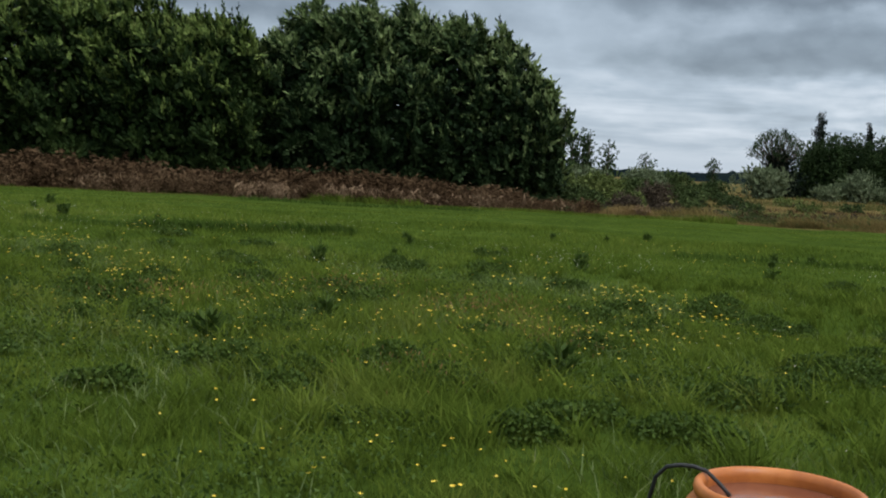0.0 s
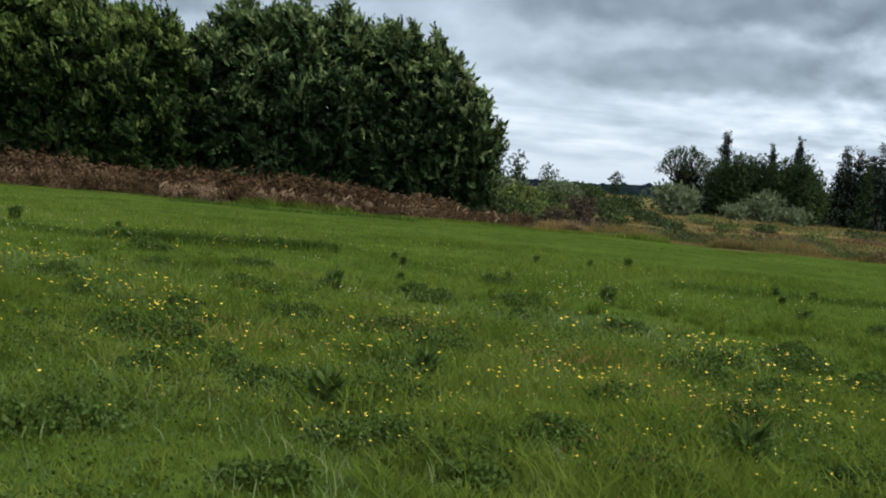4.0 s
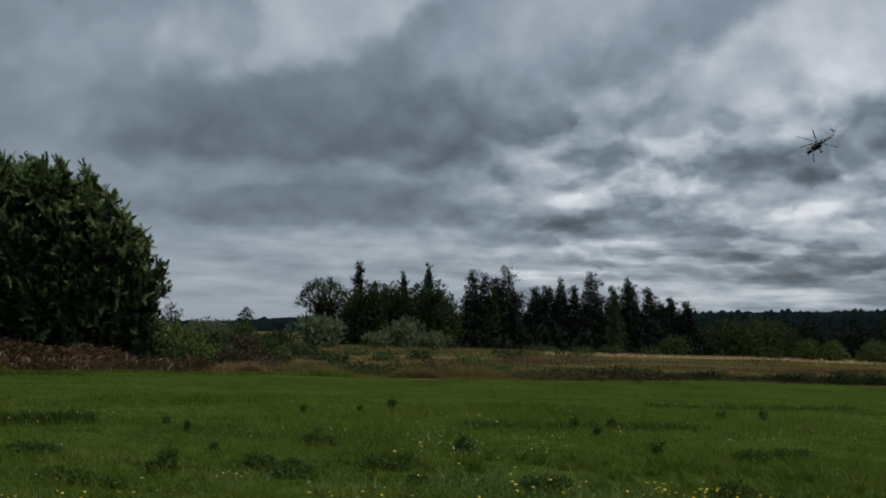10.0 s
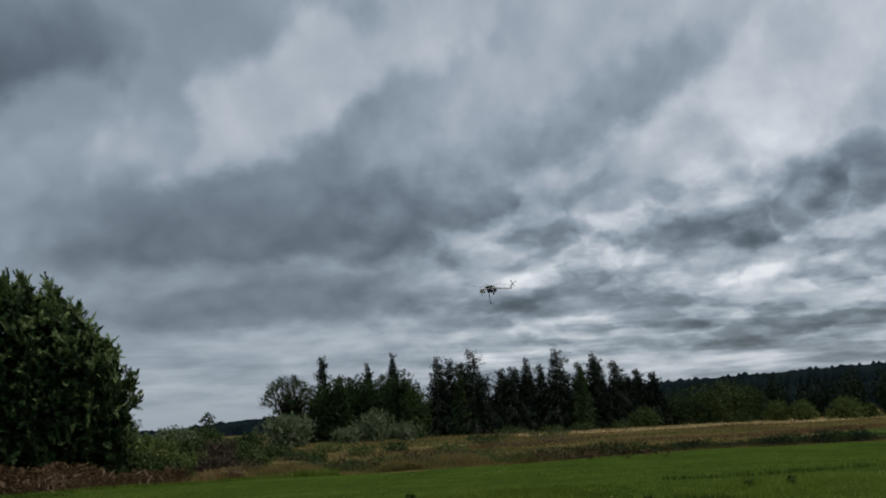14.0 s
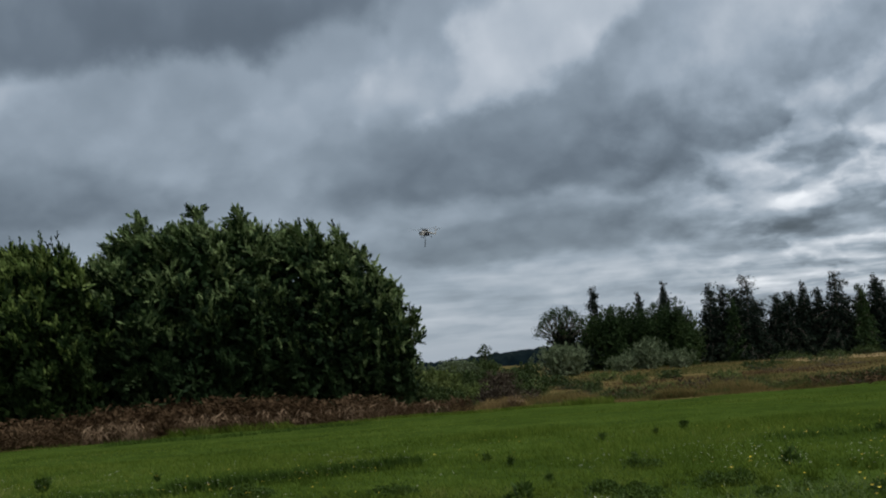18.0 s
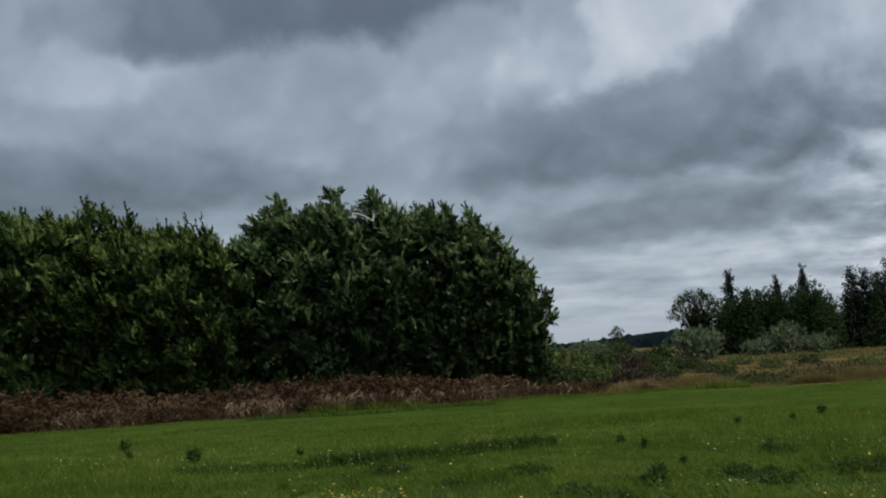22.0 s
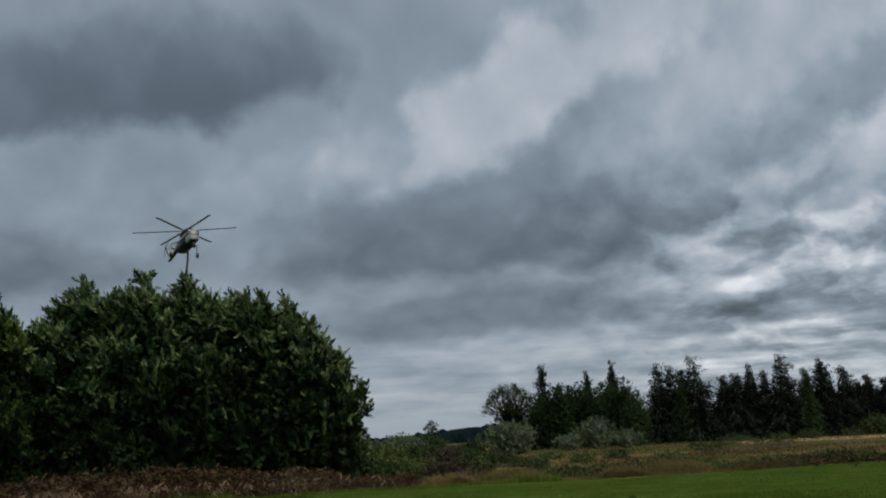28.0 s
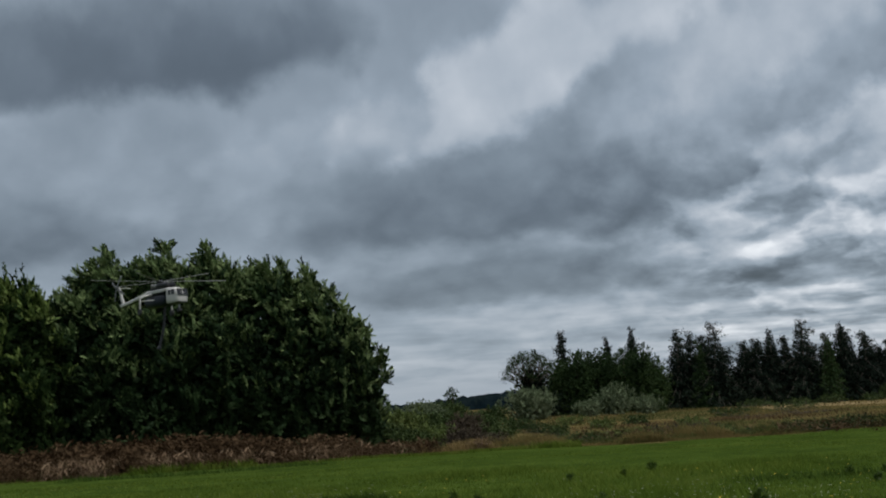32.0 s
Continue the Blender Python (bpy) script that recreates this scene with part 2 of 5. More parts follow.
GOLD = material("dry_grass", [(0.0, (0.0851, 0.0896, 0.0280)), (0.4, (0.1456, 0.1232, 0.0448)), (0.7, (0.2296, 0.1680, 0.0694)), (1.0, (0.3360, 0.2464, 0.1176))], 0.75, 0.12, 4, island=0.06, translucent=0.45, spec=0.0)
RUSH = material("green_rushes", [(0.0, (0.050, 0.066, 0.021)), (0.5, (0.092, 0.100, 0.034)), (1.0, (0.165, 0.148, 0.056))], 0.7, 0.3, 4, island=0.06, translucent=0.45, spec=0.0)
BRACKEN = material("dead_bracken", [(0.0, (0.030, 0.0195, 0.0105)), (0.4, (0.068, 0.043, 0.024)), (0.75, (0.112, 0.074, 0.043)), (1.0, (0.185, 0.130, 0.080))], 0.8, 0.7, 4, island=0.2, translucent=0.1, spec=0.0)
RUSSET = material("russet_weeds", [(0.0, (0.050, 0.034, 0.020)), (0.5, (0.105, 0.066, 0.036)), (1.0, (0.19, 0.118, 0.062))], 0.8, 0.3, 4, island=0.06, translucent=0.45, spec=0.0)
STUBBLE = material("hay_stubble", [(0.0, (0.150, 0.112, 0.052)), (0.5, (0.235, 0.172, 0.088)), (1.0, (0.31, 0.235, 0.130))], 0.9, 0.15, 4, 0.3, 3, spec=0.0)
STRAW = material("bleached_stems", [(0.0, (0.12, 0.08, 0.05)), (0.5, (0.20, 0.135, 0.085)), (1.0, (0.30, 0.215, 0.14))], 0.8, 1.0, 4, island=0.6, spec=0.06)
WEED = material("dock_leaves", [(0.0, (0.0280, 0.0520, 0.0105)), (0.6, (0.0520, 0.0880, 0.0175)), (1.0, (0.0980, 0.1400, 0.0300))], 0.5, 3, 3, island=0.5, translucent=0.15, spec=0.06)
YELLOW = material("buttercup_petals", [(0.0, (0.62, 0.40, 0.02)), (0.6, (0.74, 0.54, 0.04)), (1.0, (0.80, 0.64, 0.12))], 0.4, 3, 2, island=0.8)
SORREL = material("sorrel_seed", [(0.0, (0.12, 0.070, 0.026)), (1.0, (0.27, 0.160, 0.05))], 0.8, 3, 2, island=0.8)
WHITE_FLOWER = material("clover_heads", [(0.0, (0.42, 0.42, 0.28)), (1.0, (0.72, 0.70, 0.60))], 0.7, 3, 2, island=0.8)
LEAF = material("maple_leaves", [(0.0, (0.0062, 0.0142, 0.0066)), (0.45, (0.0160, 0.0325, 0.0115)), (0.72, (0.0345, 0.0595, 0.0220)), (1.0, (0.0850, 0.1180, 0.0540))], 0.6, 1.7, 3, island=0.2, translucent=0.08, object_rand=0.2, spec=0.06)
LEAF_LIGHT = material("poplar_leaves", [(0.0, (0.0054, 0.0126, 0.0045)), (0.45, (0.0144, 0.0293, 0.0077)), (0.72, (0.0324, 0.0558, 0.0149)), (1.0, (0.0765, 0.1080, 0.0360))], 0.6, 1.7, 3, island=0.2, translucent=0.1, object_rand=0.2, spec=0.06)
# wind-turned leaves, their colour also carrying the light on the crown tops
LIT_TURNED_MAPLE = material("lit_turned_maple_leaves", [(0.0, (0.030, 0.054, 0.018)), (0.35, (0.090, 0.136, 0.050)), (0.7, (0.190, 0.245, 0.100)), (1.0, (0.300, 0.360, 0.175))], 0.55, 2.2, 3, island=0.35, translucent=0.1, object_rand=0.15, spec=0.08)
LIT_TURNED_POPLAR = material("lit_turned_poplar_leaves", [(0.0, (0.0258, 0.0499, 0.0120)), (0.35, (0.0757, 0.1187, 0.0292)), (0.7, (0.1505, 0.2021, 0.0550)), (1.0, (0.2322, 0.2838, 0.0946))], 0.55, 2.2, 3, island=0.35, translucent=0.12, object_rand=0.15, spec=0.08)
BENT = material("pale_bents", [(0.0, (0.0735, 0.1155, 0.0357)), (0.6, (0.1260, 0.1680, 0.0609)), (1.0, (0.2310, 0.2467, 0.1208))], 0.6, 1.5, 3, island=0.5, translucent=0.2, spec=0.04)
FAR_LEAF = material("far_leaves", [(0.0, (0.0131, 0.0279, 0.0098)), (0.5, (0.0312, 0.0558, 0.0180)), (1.0, (0.0697, 0.1025, 0.0344))], 0.6, 0.25, 3, island=0.6, translucent=0.1, object_rand=0.4, spec=0.06)
HEDGE_LEAF = material("hedgerow_leaves", [(0.0, (0.020, 0.036, 0.012)), (0.5, (0.048, 0.074, 0.024)), (1.0, (0.105, 0.135, 0.048))], 0.6, 0.3, 3, island=0.6, translucent=0.1, object_rand=0.35, spec=0.06)
HEDGE_DARK = material("shaded_hedgerow_leaves", [(0.0, (0.0085, 0.0160, 0.0090)), (0.6, (0.0190, 0.0310, 0.0155)), (1.0, (0.0360, 0.0510, 0.0230))], 0.6, 0.3, 3, island=0.6, object_rand=0.4, spec=0.04)
WILLOW = material("willow_leaves", [(0.0, (0.055, 0.080, 0.040)), (0.5, (0.120, 0.152, 0.082)), (1.0, (0.24, 0.275, 0.17))], 0.6, 0.4, 3, island=0.5, translucent=0.1, spec=0.06)
SHRUB = material("shrub_leaves", [(0.0, (0.038, 0.060, 0.018)), (0.5, (0.098, 0.132, 0.038)), (1.0, (0.205, 0.24, 0.085))], 0.6, 0.4, 3, island=0.6, translucent=0.15, object_rand=0.3, spec=0.06)
BROWN_SHRUB = material("bare_bramble", [(0.0, (0.034, 0.027, 0.020)), (0.5, (0.066, 0.052, 0.037)), (1.0, (0.115, 0.092, 0.062))], 0.8, 0.5, 3, island=0.6, spec=0.06)
NEEDLE = material("fir_needles", [(0.0, (0.0048, 0.0092, 0.0068)), (0.6, (0.0108, 0.0185, 0.0118)), (1.0, (0.0220, 0.0320, 0.0175))], 0.6, 0.3, 3, island=0.5, object_rand=0.3, spec=0.04)
BARK = material("bark", [(0.0, (0.04, 0.032, 0.025)), (1.0, (0.13, 0.11, 0.09))], 0.9, 6, 5, 0.5)
HILL = material("wooded_hill", [(0.0, (0.003, 0.0065, 0.0085)), (0.5, (0.006, 0.011, 0.013)), (1.0, (0.012, 0.019, 0.018))], 0.9, 0.06, 5, 0.8, 0.3, spec=0.0)
ORANGE = material("orange_plastic", [(0.0, (0.29, 0.085, 0.020)), (0.5, (0.43, 0.138, 0.028)), (1.0, (0.55, 0.205, 0.052))], 0.45, 6, 4, 0.06, 60, spec=0.45)
MUDDY_WATER = material("muddy_water", [(0.0, (0.13, 0.045, 0.025)), (1.0, (0.20, 0.08, 0.05))], 0.06, 4, 3, 0.05, 12, spec=0.5)
BLACK_RUBBER = material("black_rubber", [(0.0, (0.012, 0.013, 0.013)), (1.0, (0.035, 0.036, 0.036))], 0.5, 20, 3)
CREAM = material("cream_paint", [(0.0, (0.44, 0.425, 0.40)), (1.0, (0.54, 0.525, 0.50))], 0.4, 8, 4)
DARK_PAINT = material("dark_grey_paint", [(0.0, (0.018, 0.019, 0.022)), (1.0, (0.036, 0.038, 0.043))], 0.5, 8, 4)
NAVY_PAINT = material("navy_tank_paint", [(0.0, (0.008, 0.011, 0.018)), (1.0, (0.016, 0.021, 0.032))], 0.5, 8, 4)
BLADE_GREY = material("blade_grey", [(0.0, (0.15, 0.15, 0.155)), (1.0, (0.22, 0.22, 0.22))], 0.4, 6, 3)
METAL = material("dull_metal", [(0.0, (0.16, 0.16, 0.16)), (1.0, (0.30, 0.30, 0.30))], 0.4, 9, 3, metal=0.8)
TINTED = material("tinted_glass", [(0.0, (0.010, 0.012, 0.015)), (1.0, (0.02, 0.024, 0.03))], 0.32, 4, 2, spec=0.3)


# ---- mesh helpers ----
def obj(name, me, mat, parent=None, label=""):
    ob = new(name, me)
    if mat is not None and not me.materials:
        me.materials.append(mat)
    if parent is not None:
        ob.parent = parent
    if label:
        ob["label"] = label
    return ob


def part(name, bm, mat, parent, label="", soft=False):
    me = bpy.data.meshes.new(name)
    bm.to_mesh(me)
    bm.free()
    if soft:
        for p in me.polygons:
            p.use_smooth = True
    return obj(name, me, mat, parent, label)


def mesh_arrays(name, verts, quads):
    me = bpy.data.meshes.new(name)
    v = np.asarray(verts, dtype=np.float32).reshape(-1, 3)
    q = np.asarray(quads, dtype=np.int32)
    k = q.shape[1]
    me.vertices.add(len(v))
    me.vertices.foreach_set("co", v.ravel())
    me.loops.add(q.size)
    me.loops.foreach_set("vertex_index", q.ravel())
    me.polygons.add(len(q))
    me.polygons.foreach_set("loop_start", np.arange(len(q), dtype=np.int32) * k)
    me.update(calc_edges=True)
    return me


def unit(a):
    return a / np.maximum(np.linalg.norm(a, axis=-1, keepdims=True), 1e-9)


def leaves(name, rng, P, D, L, W, fold=0.25, face=None):
    """Pointed leaves: root P, way D, length L, half width W; face is where the blades turn."""
    n = len(P)
    D = unit(D)
    side = unit(np.cross(D, unit(rng.normal(size=(n, 3)) if face is None else unit(face) + rng.normal(0, 0.3, (n, 3)))))
    up = np.cross(side, D)
    L, W = np.broadcast_to(L, n)[:, None], np.broadcast_to(W, n)[:, None]
    mid = P + D * L * 0.45
    v = np.stack([P, mid + side * W + up * W * fold, P + D * L, mid - side * W + up * W * fold], 1)
    return mesh_arrays(name, v, np.arange(4 * n).reshape(n, 4))


def blades(name, rng, P, H, W, lean, bend, plain=False):
    """Grass blades bent over by the wind, of two pieces each, or of one (plain) for far turf."""
    n = len(P)
    a = rng.uniform(0, 2 * np.pi, n)
    side = np.stack([np.cos(a), np.sin(a), np.zeros(n)], 1)
    b = rng.uniform(0, 2 * np.pi, n)
    way = np.stack([np.cos(b), np.sin(b), np.zeros(n)], 1) * np.broadcast_to(lean, n)[:, None] + np.array([-0.5, 0.2, 0]) * np.broadcast_to(bend, n)[:, None]
    H, W = np.broadcast_to(H, n)[:, None], np.broadcast_to(W, n)[:, None]
    z = np.array([0, 0, 1.0])
    mid = P + z * H * 0.55 + way * H * 0.35
    tip = P + z * H * 0.95 + way * H * 1.0
    if plain:
        return mesh_arrays(name, np.stack([P - side * W, P + side * W, tip + side * W * 0.3, tip - side * W * 0.3], 1), np.arange(4 * n).reshape(n, 4))
    v = np.stack([P - side * W, P + side * W, mid + side * W * 0.8, mid - side * W * 0.8, tip + side * W * 0.12, tip - side * W * 0.12], 1)
    i = np.arange(n)[:, None] * 6
    q = np.concatenate([i + np.array([[0, 1, 2, 3]]), i + np.array([[3, 2, 4, 5]])], 1).reshape(-1, 4)
    return mesh_arrays(name, v, q)


def tube(bm, pts, radii, sides=8, cap=True):
    rings = []
    pts = [Vector(p) for p in pts]
    for i, p in enumerate(pts):
        d = (pts[min(i + 1, len(pts) - 1)] - pts[max(i - 1, 0)]).normalized()
        a = d.orthogonal().normalized()
        if i:
            a = (last - d * last.dot(d)).normalized()
        last = a
        b = d.cross(a)
        rings.append([bm.verts.new(p + (a * math.cos(2 * math.pi * k / sides) + b * math.sin(2 * math.pi * k / sides)) * radii[i]) for k in range(sides)])
    for r0, r1 in zip(rings, rings[1:]):
        for k in range(sides):
            bm.faces.new((r0[k], r0[(k + 1) % sides], r1[(k + 1) % sides], r1[k]))
    if cap:
        bm.faces.new(rings[0][::-1])
        bm.faces.new(rings[-1])
    return bm


# ---- ground ----
EDGE_X = (-60, -40, -25, -20, -15, -10, -6, -2.5, 3, 12, 30, 60)
EDGE_Y = (20, 34, 43.6, 47.2, 50.2, 52.8, 55.0, 56.6, 56.6, 56.0, 52.0, 50.0)


def edge(x):
    return np.interp(x, EDGE_X, EDGE_Y)


def limit(x):
    """Far side of the green field: the bracken bank, then the ditch."""
    return np.maximum(edge(x), np.interp(x, (0, 4, 8, 12, 20, 30, 34, 36, 60), (50, 56.8, 57.4, 59.5, 64.6, 64.2, 64.8, 83, 86)))


def step(v):
    v = np.clip(v, 0, 1)
    return v * v * (3 - 2 * v)


def ground_z(x, y):
    e = edge(x)
    dip = -0.48 * step((y - (e - 30)) / 30)
    rise = 0.6 * step((y - e) / 80)
    return dip + rise + 0.03 * np.sin(x * 0.7 + y * 0.31) * np.sin(y * 0.53 - x * 0.2)


def make_ground():
    xs = np.unique(np.concatenate([np.linspace(-70, 80, 151), [-3000, -1500, -700, -350, -200, -120, -90, 100, 140, 200, 350, 700, 1500, 3000]]))
    ys = np.unique(np.concatenate([np.linspace(-20, 130, 151), [-1500, -400, -120, -50, 150, 180, 240, 340, 500, 900, 1800, 3500]]))
    gx, gy = np.meshgrid(xs, ys)
    v = np.stack([gx, gy, ground_z(gx, gy)], -1).reshape(-1, 3)
    nx = len(xs)
    i = np.arange((len(ys) - 1) * nx).reshape(len(ys) - 1, nx)[:, :-1].ravel()
    q = np.stack([i, i + 1, i + nx + 1, i + nx], 1)
    me = mesh_arrays("ground", v, q)
    me.materials.append(FIELD)
    me.materials.append(ROUGH)
    me.materials.append(STUBBLE)
    c = v[q].mean(1)
    rough = c[:, 1] > limit(c[:, 0]) + 0.6 * np.sin(c[:, 0] * 0.9)
    hay = (c[:, 1] > 112 + 0.1 * c[:, 0]) & (c[:, 1] < 145) & (c[:, 0] > 22) & (c[:, 0] < 66)
    me.polygons.foreach_set("material_index", rough.astype(np.int32) + hay)
    me.polygons.foreach_set("use_smooth", np.ones(len(q), dtype=bool))
    return tagged(obj("ground", me, None), "rough green meadow running to dry golden pasture", "ground", kind="structure")


make_ground()


def scatter(rng, n, x0, x1, y0, y1):
    x, y = rng.uniform(x0, x1, n), rng.uniform(y0, y1, n)
    return x, y


def in_view(x, y, near, far):
    """Ground in front of the walk, between two distances."""
    ok = np.zeros(len(x), bool)
    for ex, ey, a0, a1 in ((6.6, -2, -43, 6), (4, -1.2, -38, 12), (1.5, 0.3, -30, 34), (0, 0, -36, 36)):
        d, a = np.hypot(x - ex, y - ey), np.degrees(np.arctan2(x - ex, y - ey))
        ok |= (d > near) & (d < far) & (a > a0) & (a < a1)
    return ok


def patchy(x, y, scale, seed):
    """Soft random patches between 0 and 1."""
    r = np.random.default_rng(seed)
    s = np.zeros(len(x))
    for k in range(7):
        a, f, p = r.uniform(0, 6.28), scale * r.uniform(0.5, 2.2), r.uniform(0, 6.28)
        s += np.sin((x * np.cos(a) + y * np.sin(a)) * f + p)
    return 1 / (1 + np.exp(-s * 1.1))


def make_grass():
    rng = np.random.default_rng(5)
    # near meadow, rank and uneven
    x, y = scatter(rng, 250000, -9, 12, 0, 13)
    ok = in_view(x, y, 2.6, 11.5)
    x, y = x[ok], y[ok]
    h = 0.06 + 0.20 * patchy(x, y, 1.6, 3) * patchy(x, y, 4.0, 33) * rng.uniform(0.4, 1.6, len(x))
    P = np.stack([x, y, ground_z(x, y) - 0.01], 1)
    tagged(obj("meadow_grass", blades("meadow_grass", rng, P, h, rng.uniform(0.0025, 0.006, len(x)), rng.uniform(0.15, 1.2, len(x)), 0.22), GRASS), "long uneven green meadow grass bent by wind", "grass", kind="stuff")
    # middle distance
    x, y = scatter(rng, 250000, -24, 26, 7, 30)
    ok = in_view(x, y, 10.5, 29) & (rng.random(len(x)) < np.clip(16 / np.maximum(np.hypot(x - 2, y), 1), 0, 1))
    x, y = x[ok], y[ok]
    h = 0.05 + 0.11 * patchy(x, y, 0.6, 4) * rng.uniform(0.4, 1.2, len(x))
    P = np.stack([x, y, ground_z(x, y) - 0.01], 1)
    tagged(obj("field_grass", blades("field_grass", rng, P, h, rng.uniform(0.005, 0.011, len(x)), rng.uniform(0.1, 1.1, len(x)), 0.2, True), GRASS), "short green field grass", "grass", kind="stuff")
    # far field
    x, y = scatter(rng, 150000, -50, 48, 24, 72)
    ok = in_view(x, y, 28, 80) & (y < limit(x) + 0.3)
    x, y = x[ok], y[ok]
    h = 0.025 + 0.03 * patchy(x, y, 0.35, 6) * rng.uniform(0.5, 1.2, len(x))
    P = np.stack([x, y, ground_z(x, y) - 0.01], 1)
    tagged(obj("mown_grass", blades("mown_grass", rng, P, h, rng.uniform(0.010, 0.022, len(x)), rng.uniform(0.1, 1.0, len(x)), 0.4, True), GRASS), "closely mown grass of the far field", "grass", kind="stuff")
    # behind and beside the path
    x, y = scatter(rng, 90000, -14, 18, -9, 14)
    ok = ~in_view(x, y, 2.6, 28)
    x, y = x[ok], y[ok]
    h = 0.06 + 0.14 * patchy(x, y, 1.6, 3) * rng.uniform(0.5, 1.4, len(x))
    P = np.stack([x, y, ground_z(x, y) - 0.01], 1)
    tagged(obj("trodden_grass", blades("trodden_grass", rng, P, h, rng.uniform(0.006, 0.012, len(x)), rng.uniform(0.2, 0.9, len(x)), 0.5, True), GRASS), "short trodden grass round the path", "grass", kind="stuff")
    # tussocks: bursts of long blades
    m = 1500
    tx, ty = scatter(rng, m, -9, 12, 0.5, 17)
    ok = in_view(tx, ty, 3.0, 16)
    tx, ty = tx[ok], ty[ok]
    big = rng.uniform(0.5, 1.0, len(tx)) * (0.4 + 0.8 * patchy(tx, ty, 0.8, 12))
    k = 38
    cx, cy, cs = np.repeat(tx, k), np.repeat(ty, k), np.repeat(big, k)
    x, y = cx + rng.normal(0, 0.06, len(cx)) * cs, cy + rng.normal(0, 0.06, len(cx)) * cs
    P = np.stack([x, y, ground_z(x, y) - 0.01], 1)
    tagged(obj("tussock_grass", blades("tussock_grass", rng, P, 0.25 * cs * rng.uniform(0.4, 1.15, len(x)), rng.uniform(0.005, 0.011, len(x)), rng.uniform(0.3, 1.2, len(x)), 0.25), GRASS), "tussocks of long arching grass", "grass", kind="stuff")
    # thin pale bents and dead blades through the near grass
    x, y = scatter(rng, 60000, -9, 12, 0.5, 15)
    ok = in_view(x, y, 2.8, 14) & (rng.random(len(x)) < patchy(x, y, 1.1, 81) ** 1.5)
    x, y = x[ok], y[ok]
    P = np.stack([x, y, ground_z(x, y) - 0.01], 1)
    tagged(obj("pale_bents", blades("pale_bents", rng, P, rng.uniform(0.06, 0.19, len(x)), rng.uniform(0.002, 0.006, len(x)), rng.uniform(0.3, 1.3, len(x)), 0.3), BENT), "thin pale grass bents standing through the meadow", "grass", kind="stuff")
    # low dark herbs between the grass
    x, y = scatter(rng, 330000, -12, 14, 0.5, 20)
    ok = in_view(x, y, 2.8, 17) & (rng.random(len(x)) < np.clip((17 - np.hypot(x - 3, y)) / 9, 0.1, 1)) & (rng.random(len(x)) < np.clip(patchy(x, y, 2.2, 13) ** 2 * 1.5 - 0.15, 0, 1))
    x, y = x[ok], y[ok]
    P = np.stack([x, y, ground_z(x, y) + rng.uniform(0.02, 0.2, len(x)) * (0.3 + patchy(x, y, 2.2, 13))], 1)
    D = rng.normal(0, 1, (len(x), 3)) + np.array([0, 0, 0.5])
    L = rng.uniform(0.014, 0.036, len(x))
    tagged(obj("meadow_herbs", leaves("meadow_herbs", rng, P, D, L, L * 0.3), WEED), "low dark green herbs in the meadow", "herbs", kind="stuff")


make_grass()


